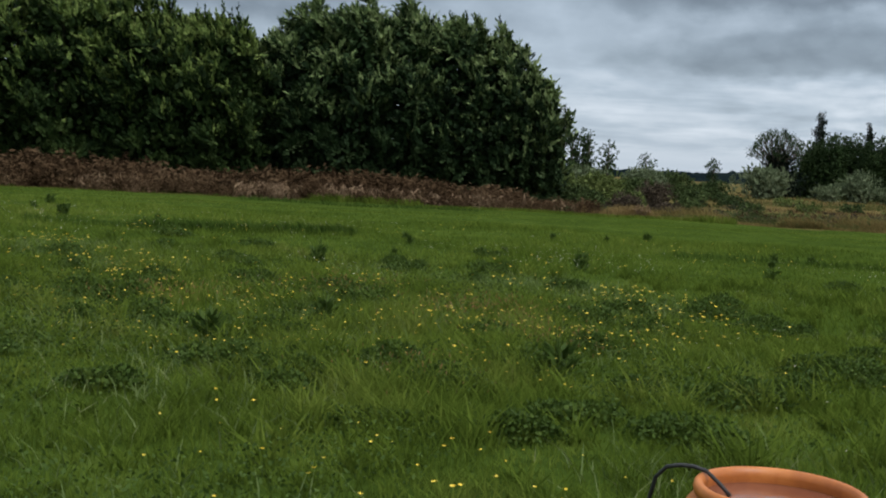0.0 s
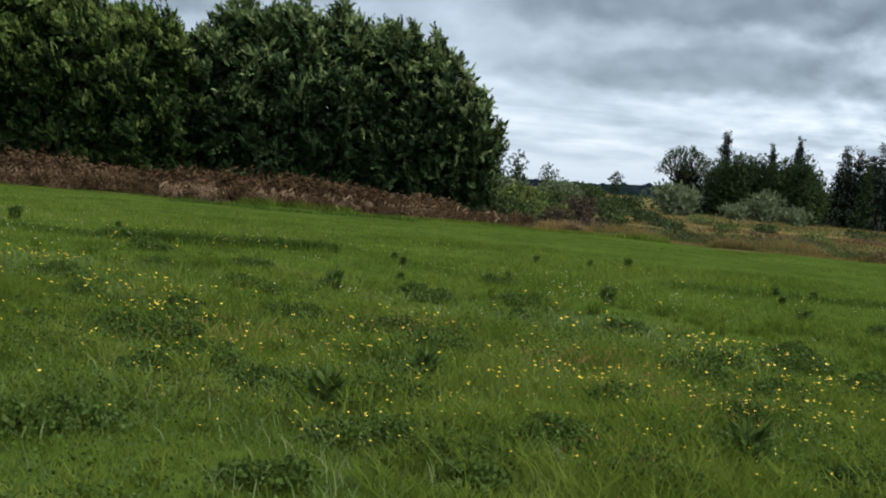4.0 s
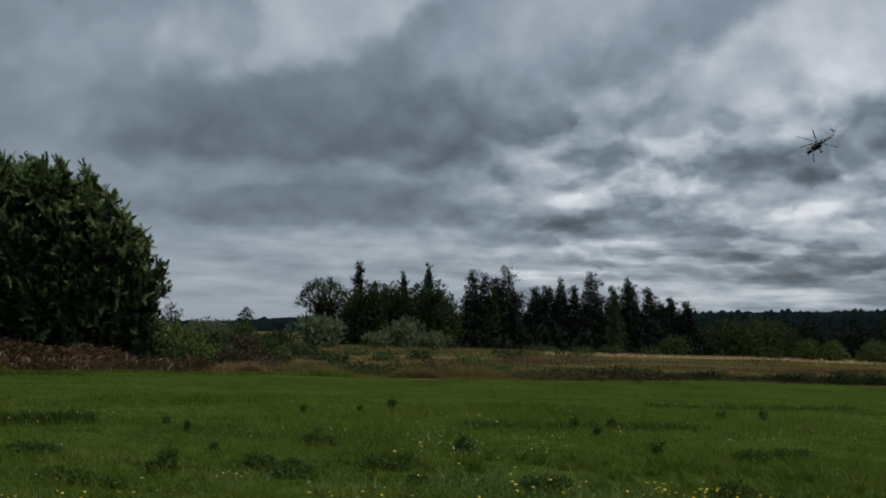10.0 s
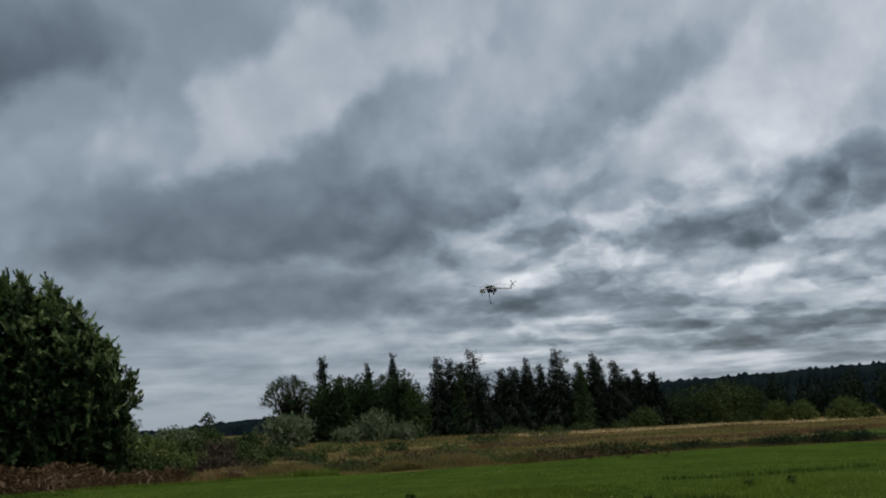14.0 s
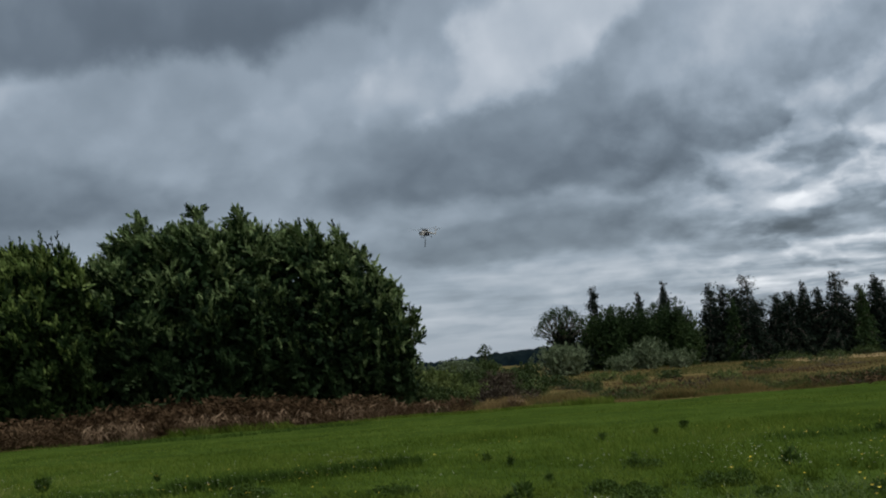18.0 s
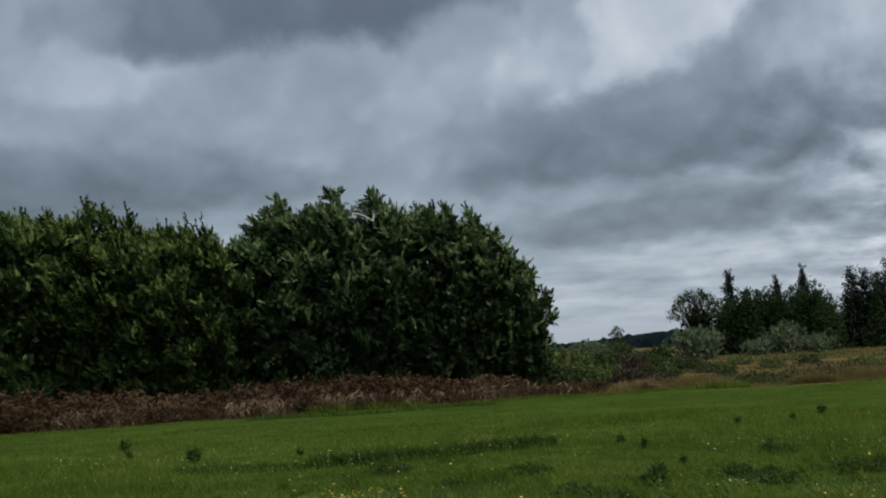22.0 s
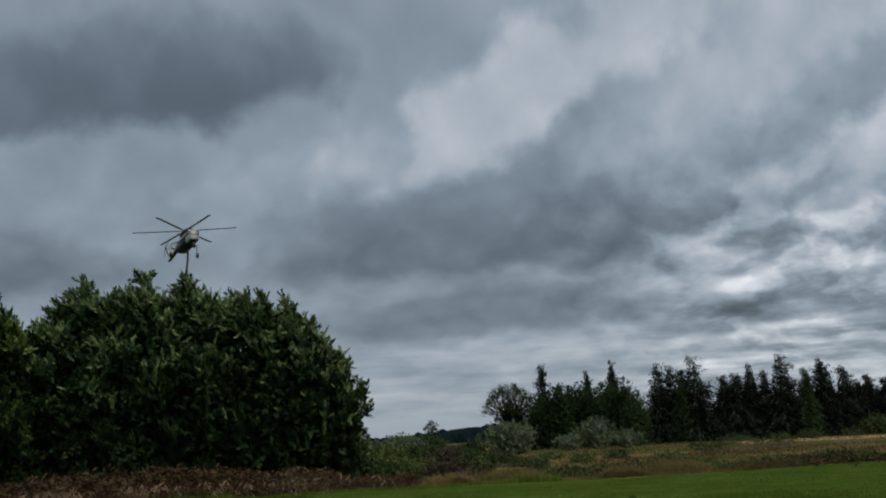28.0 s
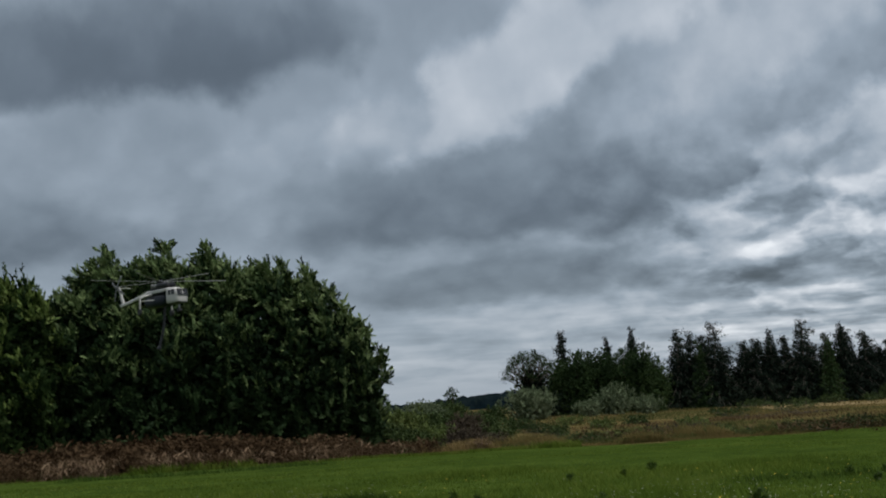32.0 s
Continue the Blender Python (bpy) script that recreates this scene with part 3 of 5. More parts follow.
def make_strips():
    """Missed rows of rank grass, and scattered flowers."""
    rng = np.random.default_rng(9)
    X, Y, H = [], [], []
    for x0, y0, x1, y1, wide, tall, n in ((-6.3, 17.85, -4.85, 18.75, 0.10, 0.21, 2600), (-4.9, 18.75, -2.6, 20.05, 0.09, 0.20, 3000), (-8.4, 17.3, -6.2, 17.9, 0.15, 0.14, 700), (3.5, 21.5, 8.0, 22.4, 0.3, 0.12, 900), (-17.5, 43.0, -8.5, 48.2, 0.35, 0.20, 1800), (9, 30, 15, 31, 0.3, 0.14, 700)):
        t = rng.random(n)
        X.append(x0 + (x1 - x0) * t + rng.normal(0, wide * 0.5, n))
        Y.append(y0 + (y1 - y0) * t + rng.normal(0, wide, n))
        H.append(tall * rng.uniform(0.4, 1.2, n) * (0.6 + 0.6 * np.abs(np.sin(t * 23))))
    x, y, h = np.concatenate(X), np.concatenate(Y), np.concatenate(H)
    P = np.stack([x, y, ground_z(x, y) - 0.01], 1)
    tagged(obj("rank_grass", blades("rank_grass", rng, P, h, rng.uniform(0.006, 0.014, len(x)), rng.uniform(0.1, 0.7, len(x)), 0.5), GRASS_DARK), "dark rank grass left standing in rows", "grass", kind="stuff")
    # buttercups in drifts, and paler heads all over the middle of the meadow
    drifts = [(4.6, 7.4, .45), (4.2, 8.5, .5), (2.95, 6.25, .6), (3.4, 9.1, .6), (5.5, 8.0, .7), (-1.5, 10.6, .8), (1.4, 9.9, .5), (4.3, 11, 1.0), (5.3, 8.1, .5), (3.9, 5.8, .35), (-3.7, 11.9, .8), (-0.4, 8.9, .6), (0.6, 6.6, .5), (1.5, 7.6, .5), (2.2, 5.2, .4), (-2.0, 7.6, .7), (3.3, 7.8, .5), (5.1, 6.2, .4), (3.9, 6.5, .4), (5.5, 9.6, .5)]
    for name, mat, n, size, label in (("buttercups", YELLOW, 42000, 0.0122, "yellow buttercups scattered through the grass"), ("clover_flowers", WHITE_FLOWER, 30000, 0.0072, "small cream clover heads in the grass")):
        x, y = scatter(rng, n, -16, 18, 1.5, 24)
        d = np.hypot(x - 2, y)
        heap = np.zeros(n)
        for dx, dy, r in drifts:
            heap += np.exp(-((x - dx) ** 2 + (y - dy) ** 2) / (r * r))
        even = patchy(x, y, 0.9, 21 if mat is YELLOW else 22) ** 2.2
        if mat is YELLOW:
            want = (0.045 + 0.24 * np.clip((11 - d) / 4, 0, 1)) * even + 1.3 * heap * patchy(x, y, 3.0, 26)
        else:
            want = 0.10 * even * np.clip((d - 6) / 5, 0.1, 1) + 0.5 * even * np.exp(-((y - 18 + 0.1 * x) / 3.0) ** 2)
        keep = in_view(x, y, 2.8, 23) & (rng.random(n) < np.clip(want, 0, 1))
        x, y = x[keep], y[keep]
        top = ground_z(x, y) + rng.uniform(0.10, 0.27, len(x))
        r = size * rng.uniform(0.7, 1.5, len(x)) * np.clip(np.hypot(x - 3, y) / 9, 0.7, 1.2)
        V = []
        for k in range(5):
            a = 2 * np.pi * k / 5 + rng.uniform(0, 6, len(x))
            c = np.stack([x, y, top], 1)
            dirs = np.stack([np.cos(a), np.sin(a), np.full(len(x), 0.55)], 1)
            sd = np.stack([-np.sin(a), np.cos(a), np.zeros(len(x))], 1)
            V.append(np.stack([c, c + dirs * r[:, None] * 0.7 + sd * r[:, None] * 0.5, c + dirs * r[:, None] * 1.2, c + dirs * r[:, None] * 0.7 - sd * r[:, None] * 0.5], 1))
        v = np.concatenate(V, 0)
        tagged(obj(name, mesh_arrays(name, v, np.arange(len(v) * 4).reshape(-1, 4)), mat), label, "flowers", kind="stuff")
        stems = np.stack([x, y, ground_z(x, y)], 1)
        tagged(obj("flower_stems", blades("flower_stems", rng, stems, (top - stems[:, 2]) * 1.04, 0.0018, 0.02, 0.0), GRASS), "thin green flower stems", "flowers", kind="stuff")

    # rusty sorrel seed heads in a few patches
    heads = ((3.4, 9.2, .4, 380), (4.4, 7.7, .35, 180), (0.5, 8.2, .4, 220), (1.6, 9.9, .45, 200), (3.9, 5.7, .35, 90))
    x, y = (np.concatenate([rng.normal(h[axis], h[2], h[3]) for h in heads]) for axis in (0, 1))
    P = np.stack([x, y, ground_z(x, y) + rng.uniform(0.08, 0.24, len(x))], 1)
    tagged(obj("sorrel_heads", leaves("sorrel_heads", rng, P, rng.normal(0, 0.3, (len(x), 3)) + np.array([0, 0, 1.0]), rng.uniform(0.02, 0.05, len(x)), 0.005), SORREL), "rusty red sorrel seed heads in the grass", "weeds", kind="stuff")


make_strips()


def dock_weed(name, x, y, size, seed):
    """A clump of broad dark leaves round short stems."""
    rng = np.random.default_rng(seed)
    base = tagged(new(name), "dark broad-leaved dock weed in the grass", "weed", group="weeds in the meadow")
    base.location = (x, y, float(ground_z(np.array([x]), np.array([y]))[0]))
    n = 70
    a, r = rng.uniform(0, 6.28, n), rng.uniform(0.02, 0.55, n) * size * 0.8
    P = np.stack([np.cos(a) * r * 0.5, np.sin(a) * r * 0.5, rng.uniform(0.02, 0.8, n) * size * 0.7], 1)
    D = np.stack([np.cos(a), np.sin(a), rng.uniform(0.2, 1.6, n)], 1)
    obj("leaf_clump", leaves("leaf_clump", rng, P, D, rng.uniform(0.2, 0.45, n) * size, rng.uniform(0.04, 0.08, n) * size), WEED, base)
    bm = bmesh.new()
    for k in range(5):
        b = rng.uniform(0, 6.28)
        tube(bm, [(0, 0, 0), (math.cos(b) * 0.06 * size, math.sin(b) * 0.06 * size, size * 0.45), (math.cos(b) * 0.14 * size, math.sin(b) * 0.14 * size, size * rng.uniform(0.7, 1.05))], [0.006, 0.005, 0.003], 5)
    part("stem", bm, WEED, base)
    return base


def herb_clump(name, x, y, size, seed):
    """A low rounded mound of small leaves on thin stalks."""
    rng = np.random.default_rng(seed)
    base = tagged(new(name), "low rounded clump of dark green herbs in the grass", "herbs", group="herb clumps in the meadow")
    base.location = (x, y, float(ground_z(np.array([x]), np.array([y]))[0]))
    n = int(3300 * size)
    r, a = np.sqrt(rng.random(n)) * size * (1 + 0.25 * np.sin(3 * rng.uniform(0, 6.28, n))), rng.uniform(0, 6.28, n)
    lump = 0.55 + 0.45 * patchy(np.cos(a) * r + x, np.sin(a) * r + y, 7.0, seed)
    top = (0.10 + 0.30 * size) * np.sqrt(np.clip(1.05 - (r / (size * 1.25)) ** 2, 0.05, 1)) * lump
    P = np.stack([np.cos(a) * r, np.sin(a) * r * 0.8, top * rng.uniform(0.35, 1.05, n)], 1)
    D = rng.normal(0, 0.8, (n, 3)) + np.array([0, 0, 0.6])
    L = rng.uniform(0.02, 0.044, n)
    obj("leaf_clump", leaves("leaf_clump", rng, P, D, L, L * 0.36), WEED, base)["kind"] = "stuff"
    m = n // 5
    foot = P[:m] * np.array([0.8, 0.8, 0.0])
    obj("stalk", blades("stalk", rng, foot, P[:m, 2] * rng.uniform(1.0, 1.9, m), 0.004, 0.4, 0.4), GRASS, base)["kind"] = "stuff"
    return base


def make_weeds():
    spots = [(-8.9, 19.2, .5), (-1.46, 20.0, .28), (5.55, 20.3, .3), (4.74, 6.74, .5), (2.22, 8.0, .45), (-1.0, 19.0, .28), (-0.62, 14.0, .5), (2.88, 16.2, .5), (1.97, 6.3, .5), (5.5, 21.9, .3), (6.2, 22.0, .3), (-12.5, 23.5, .5), (8.2, 8.6, .45), (7.4, 6.2, .45)]
    rng = random.Random(4)
    for k in range(16):
        d, a = 5.5 + 24 * rng.random() ** 1.4, radians(rng.uniform(-38, 28))
        spots.append((2.5 + d * math.sin(a), -0.5 + d * math.cos(a), rng.uniform(0.16, 0.30)))
    for k, (x, y, s) in enumerate(spots):
        dock_weed("dock_weed", x, y, s * (0.75 if k < 14 else 1.0), 100 + k)
    # soft rounded clumps of dark clover and vetch
    clumps = [(5.39, 11.8, .5), (4.28, 9.9, .42), (2.05, 9.45, .45), (1.86, 14.8, .5), (0.76, 14.0, .4), (6.07, 6.35, .4), (6.74, 7.9, .45), (2.46, 5.6, .4), (0.6, 7.25, .45), (1.35, 10.2, .4), (4.17, 5.73, .42), (5.18, 5.29, .35),
              (7.67, 17.3, .45), (-0.5, 8.3, .5), (0.25, 10.3, .4), (1.36, 6.86, .35), (5.07, 9.4, .35), (4.44, 6.8, .35), (6.8, 16.4, .4), (3.5, 6.4, .3), (2.23, 7.0, .35), (3.1, 5.4, .35), (2.3, 4.4, .3), (5.37, 12.9, .4), (4.5, 10.9, .35), (-1.4, 12.9, .45), (4.2, 4.45, .3), (5.9, 5.0, .35), (8.0, 9.6, .5), (-3.2, 11.5, .5), (-2.4, 15.5, .5), (-4.6, 16.5, .5), (1.0, 17.5, .4), (3.4, 13.0, .4)]
    for k in range(36):
        d, a = rng.uniform(4.6, 15), radians(rng.uniform(-36, 30))
        clumps.append((2.8 + d * math.sin(a), d * math.cos(a), rng.uniform(0.16, 0.38)))
    for k, (x, y, s) in enumerate(clumps):
        herb_clump("herb_clump", x, y, s * (0.7 if y > 11 else 0.9), 900 + k)


make_weeds()


# ---- field margin: bracken, dry grass ----
def frond_field(name, rng, x, y, h, wide, mat, label, category, n_leaf=7, spread=0.55, hang=(-0.5, 1.1)):
    """Standing stems with drooping leaflets, one piece of vegetation."""
    n = len(x)
    base = np.stack([x, y, ground_z(x, y)], 1)
    lean = rng.normal(0, 0.3, (n, 3)) * np.array([1, 1, 0])
    P, D = [], []
    for k in range(n_leaf):
        u = rng.uniform(0.15, 1.0, n)[:, None]
        P.append(base + np.array([0, 0, 1.0]) * h[:, None] * u * 0.9 + lean * h[:, None] * u)
        a = rng.uniform(0, 6.28, n)
        D.append(np.stack([np.cos(a), np.sin(a), rng.uniform(*hang, n)], 1))
    P, D = np.concatenate(P), np.concatenate(D)
    L = np.tile(h, n_leaf) * spread * rng.uniform(0.5, 1.1, len(P))
    return tagged(obj(name, leaves(name, rng, P, D, L, L * wide), mat), label, category, kind="stuff")


def make_margin():
    rng = np.random.default_rng(14)
    # clumps with dark creases between them, the front row lower
    m = 620
    cx = rng.uniform(-46, -5.0, m)
    deep = rng.random(m)
    cy = edge(cx) + (deep * 1.15 - 0.12) * np.clip((-2.5 - cx) * 0.6, 0.8, 4.6)
    tall = (0.75 + 0.75 * np.clip(deep * 2.2, 0, 1)) * rng.uniform(0.85, 1.1, m) * (0.72 + 0.5 * patchy(cx, cy * 0.3, 0.7, 91)) * np.where(cx > -8.5, 0.6, 1.0)
    k = 19
    r, a = np.sqrt(rng.random(m * k)) * 0.55, rng.uniform(0, 6.28, m * k)
    x, y = np.repeat(cx, k) + np.cos(a) * r, np.repeat(cy, k) + np.sin(a) * r
    h = np.repeat(tall, k) * np.sqrt(np.clip(1.05 - (r / 0.62) ** 2, 0.1, 1)) * rng.uniform(0.8, 1.05, m * k)
    frond_field("bracken", rng, x, y, h, 0.16, BRACKEN, "reddish-brown dead bracken along the field edge", "bracken", 15, 0.25, (-1.5, 0.7))
    # bleached broken fronds hanging over its face in separate tangles
    X, Y, H = [], [], []
    for cx, wide, n in ((-19.3, 0.35, 150), (-18.2, 0.3, 110), (-15.9, 0.4, 130), (-14.6, 0.25, 70), (-13.0, 0.3, 55), (-11.6, 0.35, 45), (-9.8, 0.5, 40), (-23.6, 0.3, 40), (-25.2, 0.35, 60), (-30.0, 1.0, 40), (-8.0, 1.2, 25)):
        X.append(rng.normal(cx, wide, n))
        Y.append(edge(X[-1]) + rng.uniform(-0.45, 0.25, n))
        H.append(rng.uniform(0.35, 1.05, n))
    frond_field("dry_fronds", rng, np.concatenate(X), np.concatenate(Y), np.concatenate(H), 0.075, STRAW, "bleached dry fronds hanging over the bracken", "dry fronds", 5, 0.5, (-2.6, -0.3))
    # green verge in front of the bracken
    n = 9000
    x = rng.uniform(-17, 2, n)
    y = edge(x) + rng.normal(-0.5, 0.35, n)
    P = np.stack([x, y, ground_z(x, y)], 1)
    tagged(obj("verge_grass", blades("verge_grass", rng, P, rng.uniform(0.1, 0.42, n) * np.where(patchy(x, y, 0.5, 77) > 0.5, 1, 0.4), rng.uniform(0.01, 0.02, n), 0.5, 0.4), GRASS), "green verge grass below the bracken", "grass", kind="stuff")
    # rough pasture in drifts: tan hay, russet dead weeds, olive rushes
    n = 120000
    u = rng.random(n)
    x = rng.uniform(-8, 95, n)
    y = limit(x) + 0.3 + 95 * u ** 1.7
    keep = (x < 5 + y * 0.68) & (x > -9 + (y - 50) * 0.05) & ~((y > 112 + 0.1 * x) & (x > 22) & (x < 66) & (rng.random(n) < 0.75))
    x, y = x[keep], y[keep]
    near = np.clip((y - 50) / 60, 0, 1)
    P = np.stack([x, y, ground_z(x, y)], 1)
    wet = patchy(x * 0.3, y, 0.34, 43) + rng.normal(0, 0.1, len(x)) + 0.25 * np.clip((70 - y) / 12, -0.6, 1)
    rust = patchy(x * 0.3, y, 0.4, 57) + rng.normal(0, 0.1, len(x)) - 0.3 * near
    kind = np.where(wet > 0.72, 1, np.where(rust > 0.66, 2, 0))
    h = (0.08 + 0.15 * patchy(x * 0.6, y, 0.4, 41)) * rng.uniform(0.7, 1.1, len(x)) * np.array([0.8, 1.5, 1.2])[kind]
    for j, (name, mat, label) in enumerate((("pasture_grass", GOLD, "dry tan pasture grass"), ("rushes", RUSH, "olive green rushes in the dry pasture"), ("withered_weeds", RUSSET, "russet withered weeds in the pasture"))):
        k = kind == j
        tagged(obj(name, blades(name, rng, P[k], h[k], (0.014 + 0.026 * near[k]), 0.7, 0.3, True), mat), label, "grass", kind="stuff")
    # taller bleached grass left standing in clumps along the field
    n = 15000
    x = rng.uniform(-5.5, 18, n)
    y = limit(x) + 0.15 + 3.0 * rng.random(n) ** 1.5
    h = (0.10 + 0.55 * patchy(x, y, 0.9, 47) ** 2) * rng.uniform(0.6, 1.1, n)
    P = np.stack([x, y, ground_z(x, y)], 1)
    tagged(obj("bank_grass", blades("bank_grass", rng, P, h, rng.uniform(0.012, 0.03, n), 0.4, 0.5, True), GOLD), "clumps of bleached grass along the field bank", "grass", kind="stuff")
    # thin strip of cut dry grass along the end of the field
    n = 9000
    x = rng.uniform(-30, 36, n)
    y = np.where(x < 0, edge(x) - 0.25, limit(x)) + rng.normal(0, 0.12, n)
    P = np.stack([x, y, ground_z(x, y)], 1)
    tagged(obj("cut_grass", blades("cut_grass", rng, P, rng.uniform(0.04, 0.12, n) * (0.4 + patchy(x, y, 0.6, 66)), rng.uniform(0.01, 0.02, n), 0.8, 0.2, True), GOLD), "thin strip of cut dry grass at the field edge", "grass", kind="stuff")
    # withered weeds along an old furrow, and paler grass on the field beyond it
    n = 2600
    t = rng.random(n)
    x = 32.5 + 26 * t + rng.normal(0, 0.4, n)
    y = 65.5 - 4.5 * t + rng.normal(0, 0.7, n)
    k = rng.random(n) < patchy(x, y, 0.9, 95)
    P = np.stack([x, y, ground_z(x, y)], 1)[k]
    tagged(obj("furrow_weeds", blades("furrow_weeds", rng, P, rng.uniform(0.06, 0.26, len(P)), rng.uniform(0.015, 0.03, len(P)), 0.6, 0.4, True), RUSSET), "russet withered weeds along a furrow in the field", "weeds", kind="stuff")
    n = 16000
    x = rng.uniform(33, 75, n)
    y = 66.5 - 4.5 * (x - 32.5) / 26 + 18 * rng.random(n)
    P = np.stack([x, y, ground_z(x, y)], 1)
    tagged(obj("pale_field_grass", blades("pale_field_grass", rng, P, rng.uniform(0.04, 0.10, n), rng.uniform(0.01, 0.022, n), 0.8, 0.3, True), BENT), "paler yellow-green grass of the field beyond the furrow", "grass", kind="stuff")
    # low dark hedge bank at the far side of the field
    n = 1100
    x = np.concatenate([rng.uniform(17, 23, n // 2), rng.normal(4.6, 0.9, n // 6), rng.normal(11, 1.6, n // 6), rng.normal(19, 2, n - n // 2 - 2 * (n // 6))])
    y = limit(x) + rng.uniform(0.0, 1.6, n)
    frond_field("ditch_weeds", rng, x, y, rng.uniform(0.15, 0.5, n) * (0.5 + 0.7 * patchy(x, y, 1.0, 51)), 0.2, RUSH, "dark green weeds along the ditch", "weeds", 5)
    n = 350
    x = np.concatenate([rng.normal(4.5, 1.2, n // 2), rng.normal(14, 2, n - n // 2)])
    y = edge(x) + rng.uniform(1.5, 7, n)
    frond_field("dead_weeds", rng, x, y, rng.uniform(0.3, 0.65, n), 0.12, BRACKEN, "patches of reddish dead weeds in the pasture", "weeds", 5)


make_margin()


# ---- trees and shrubs ----
def crown_points(rng, lobes, per, fill):
    C, N = [], []
    for cx, cy, cz, r, squash in lobes:
        k = max(6, int(per * r * r))
        d = unit(rng.normal(size=(k, 3)) + np.array([0, 0, 0.25]))
        rad = r * (1 - fill * rng.random(k) ** 2)
        C.append(np.array([cx, cy, cz]) + d * rad[:, None] * np.array([1, 1, squash]))
        N.append(d)
    return np.concatenate(C), np.concatenate(N)


def tufts(name, rng, C, N, mat, parent, k, length, wide, rise, wind=(-0.25, 0.05, 0), label=""):
    """Leafy twig ends: k leaves round each centre, turned outwards and up."""
    n = len(C)
    A = unit(N * 0.7 + np.array([0, 0, rise]) + np.array(wind) + rng.normal(0, 0.3, (n, 3)))
    span = length * 1.3 * rng.uniform(0.6, 1.3, n)
    P, D, L = [], [], []
    for j in range(k):
        u = (j + rng.random(n)) / k
        P.append(C + A * (span * u)[:, None])
        D.append(unit(A * (0.5 + 0.8 * u[:, None]) + rng.normal(0, 0.38, (n, 3))))
        L.append(length * rng.uniform(0.6, 1.2, n))
    P, D, L = np.concatenate(P), np.concatenate(D), np.concatenate(L)
    return obj(name, leaves(name, rng, P, D, L, L * wide, 0.25, np.tile(N + np.array([0, 0, 0.15]), (k, 1))), mat, parent, label)


def limb_mesh(rng, height, radius, tips):
    bm = bmesh.new()
    bend = rng.normal(0, 0.03 * height, 2)
    trunk = [(0, 0, -0.15), (bend[0] * 0.3, bend[1] * 0.3, height * 0.3), (bend[0], bend[1], height * 0.6), (bend[0] * 0.8, bend[1] * 0.8, height * 0.9)]
    tube(bm, trunk, [radius * 1.25, radius, radius * 0.6, radius * 0.15], 8)
    for tx, ty, tz in tips:
        z0 = min(tz * rng.uniform(0.35, 0.65), height * 0.7)
        s = (bend[0] * z0 / height, bend[1] * z0 / height, z0)
        m = (tx * 0.45 + rng.normal(0, 0.15), ty * 0.45 + rng.normal(0, 0.15), z0 + (tz - z0) * 0.4)
        tube(bm, [s, m, (tx, ty, tz)], [radius * 0.4, radius * 0.22, radius * 0.05], 5)
    return bm


def heart(rng, height, wide, deep, n, size):
    """Coarse inner foliage that closes the crown."""
    d = unit(rng.normal(size=(n, 3))) * rng.random((n, 1)) ** 0.4
    P = np.stack([d[:, 0] * wide * 0.7, d[:, 1] * deep * 0.7, height * 0.42 + d[:, 2] * height * 0.44], 1)
    low = rng.random(n) < 0.22
    P[low, 2] = rng.uniform(0.0, 0.25, low.sum()) * height
    P[:, 2] = np.maximum(P[:, 2], 0.05)
    return P, unit(rng.normal(size=(n, 3))), size * rng.uniform(0.7, 1.3, n)


def broadleaf(name, x, y, height, wide, deep, seed, mat, label, category="tree", lobes=34, per=26, leaf=0.2, k=9, group="", rise=0.55, lobe=0.15, leaf_w=0.3, low=0.04, inner=900):
    rng = np.random.default_rng(seed)
    z0 = float(ground_z(np.array([x]), np.array([y]))[0])
    base = tagged(new(name), label, category, group)
    base.location = (x, y, z0)
    L = []
    for j in range(lobes):
        u = low + (1 - low) * (j + 0.5) / lobes
        prof = math.sqrt(max(0.02, 1 - max(0.0, (u - 0.42) / 0.58) ** 2.3)) * (0.8 + 0.2 * min(1, u / 0.3))
        a = j * 2.39996 + rng.uniform(-0.6, 0.6)
        s = height * lobe * rng.uniform(0.55, 1.2) * (0.65 + 0.35 * prof)
        r = max(0.0, prof * rng.uniform(0.82, 1.04) - 0.55 * s / wide)
        L.append((math.cos(a) * r * wide, math.sin(a) * r * deep, max(s * 0.6, height * u - s * 0.55), s, rng.uniform(0.75, 1.15)))
    C, N = crown_points(rng, L, per, 0.3)
    ok = (C[:, 2] > 0.1) & (N[:, 2] > -0.75)
    C, N = C[ok], N[ok]
    tufts("crown", rng, C, N, mat, base, k, leaf, leaf_w, rise)
    P, D, S0 = heart(rng, height, wide, deep, inner, height * 0.06)
    obj("inner_foliage", leaves("inner_foliage", rng, P, D, S0, S0 * 0.42), mat, base)
    tips = [(l[0] * 0.8, l[1] * 0.8, l[2]) for l in L[::4]]
    part("trunk", limb_mesh(rng, height, 0.028 * height, tips), BARK, base)
    return base


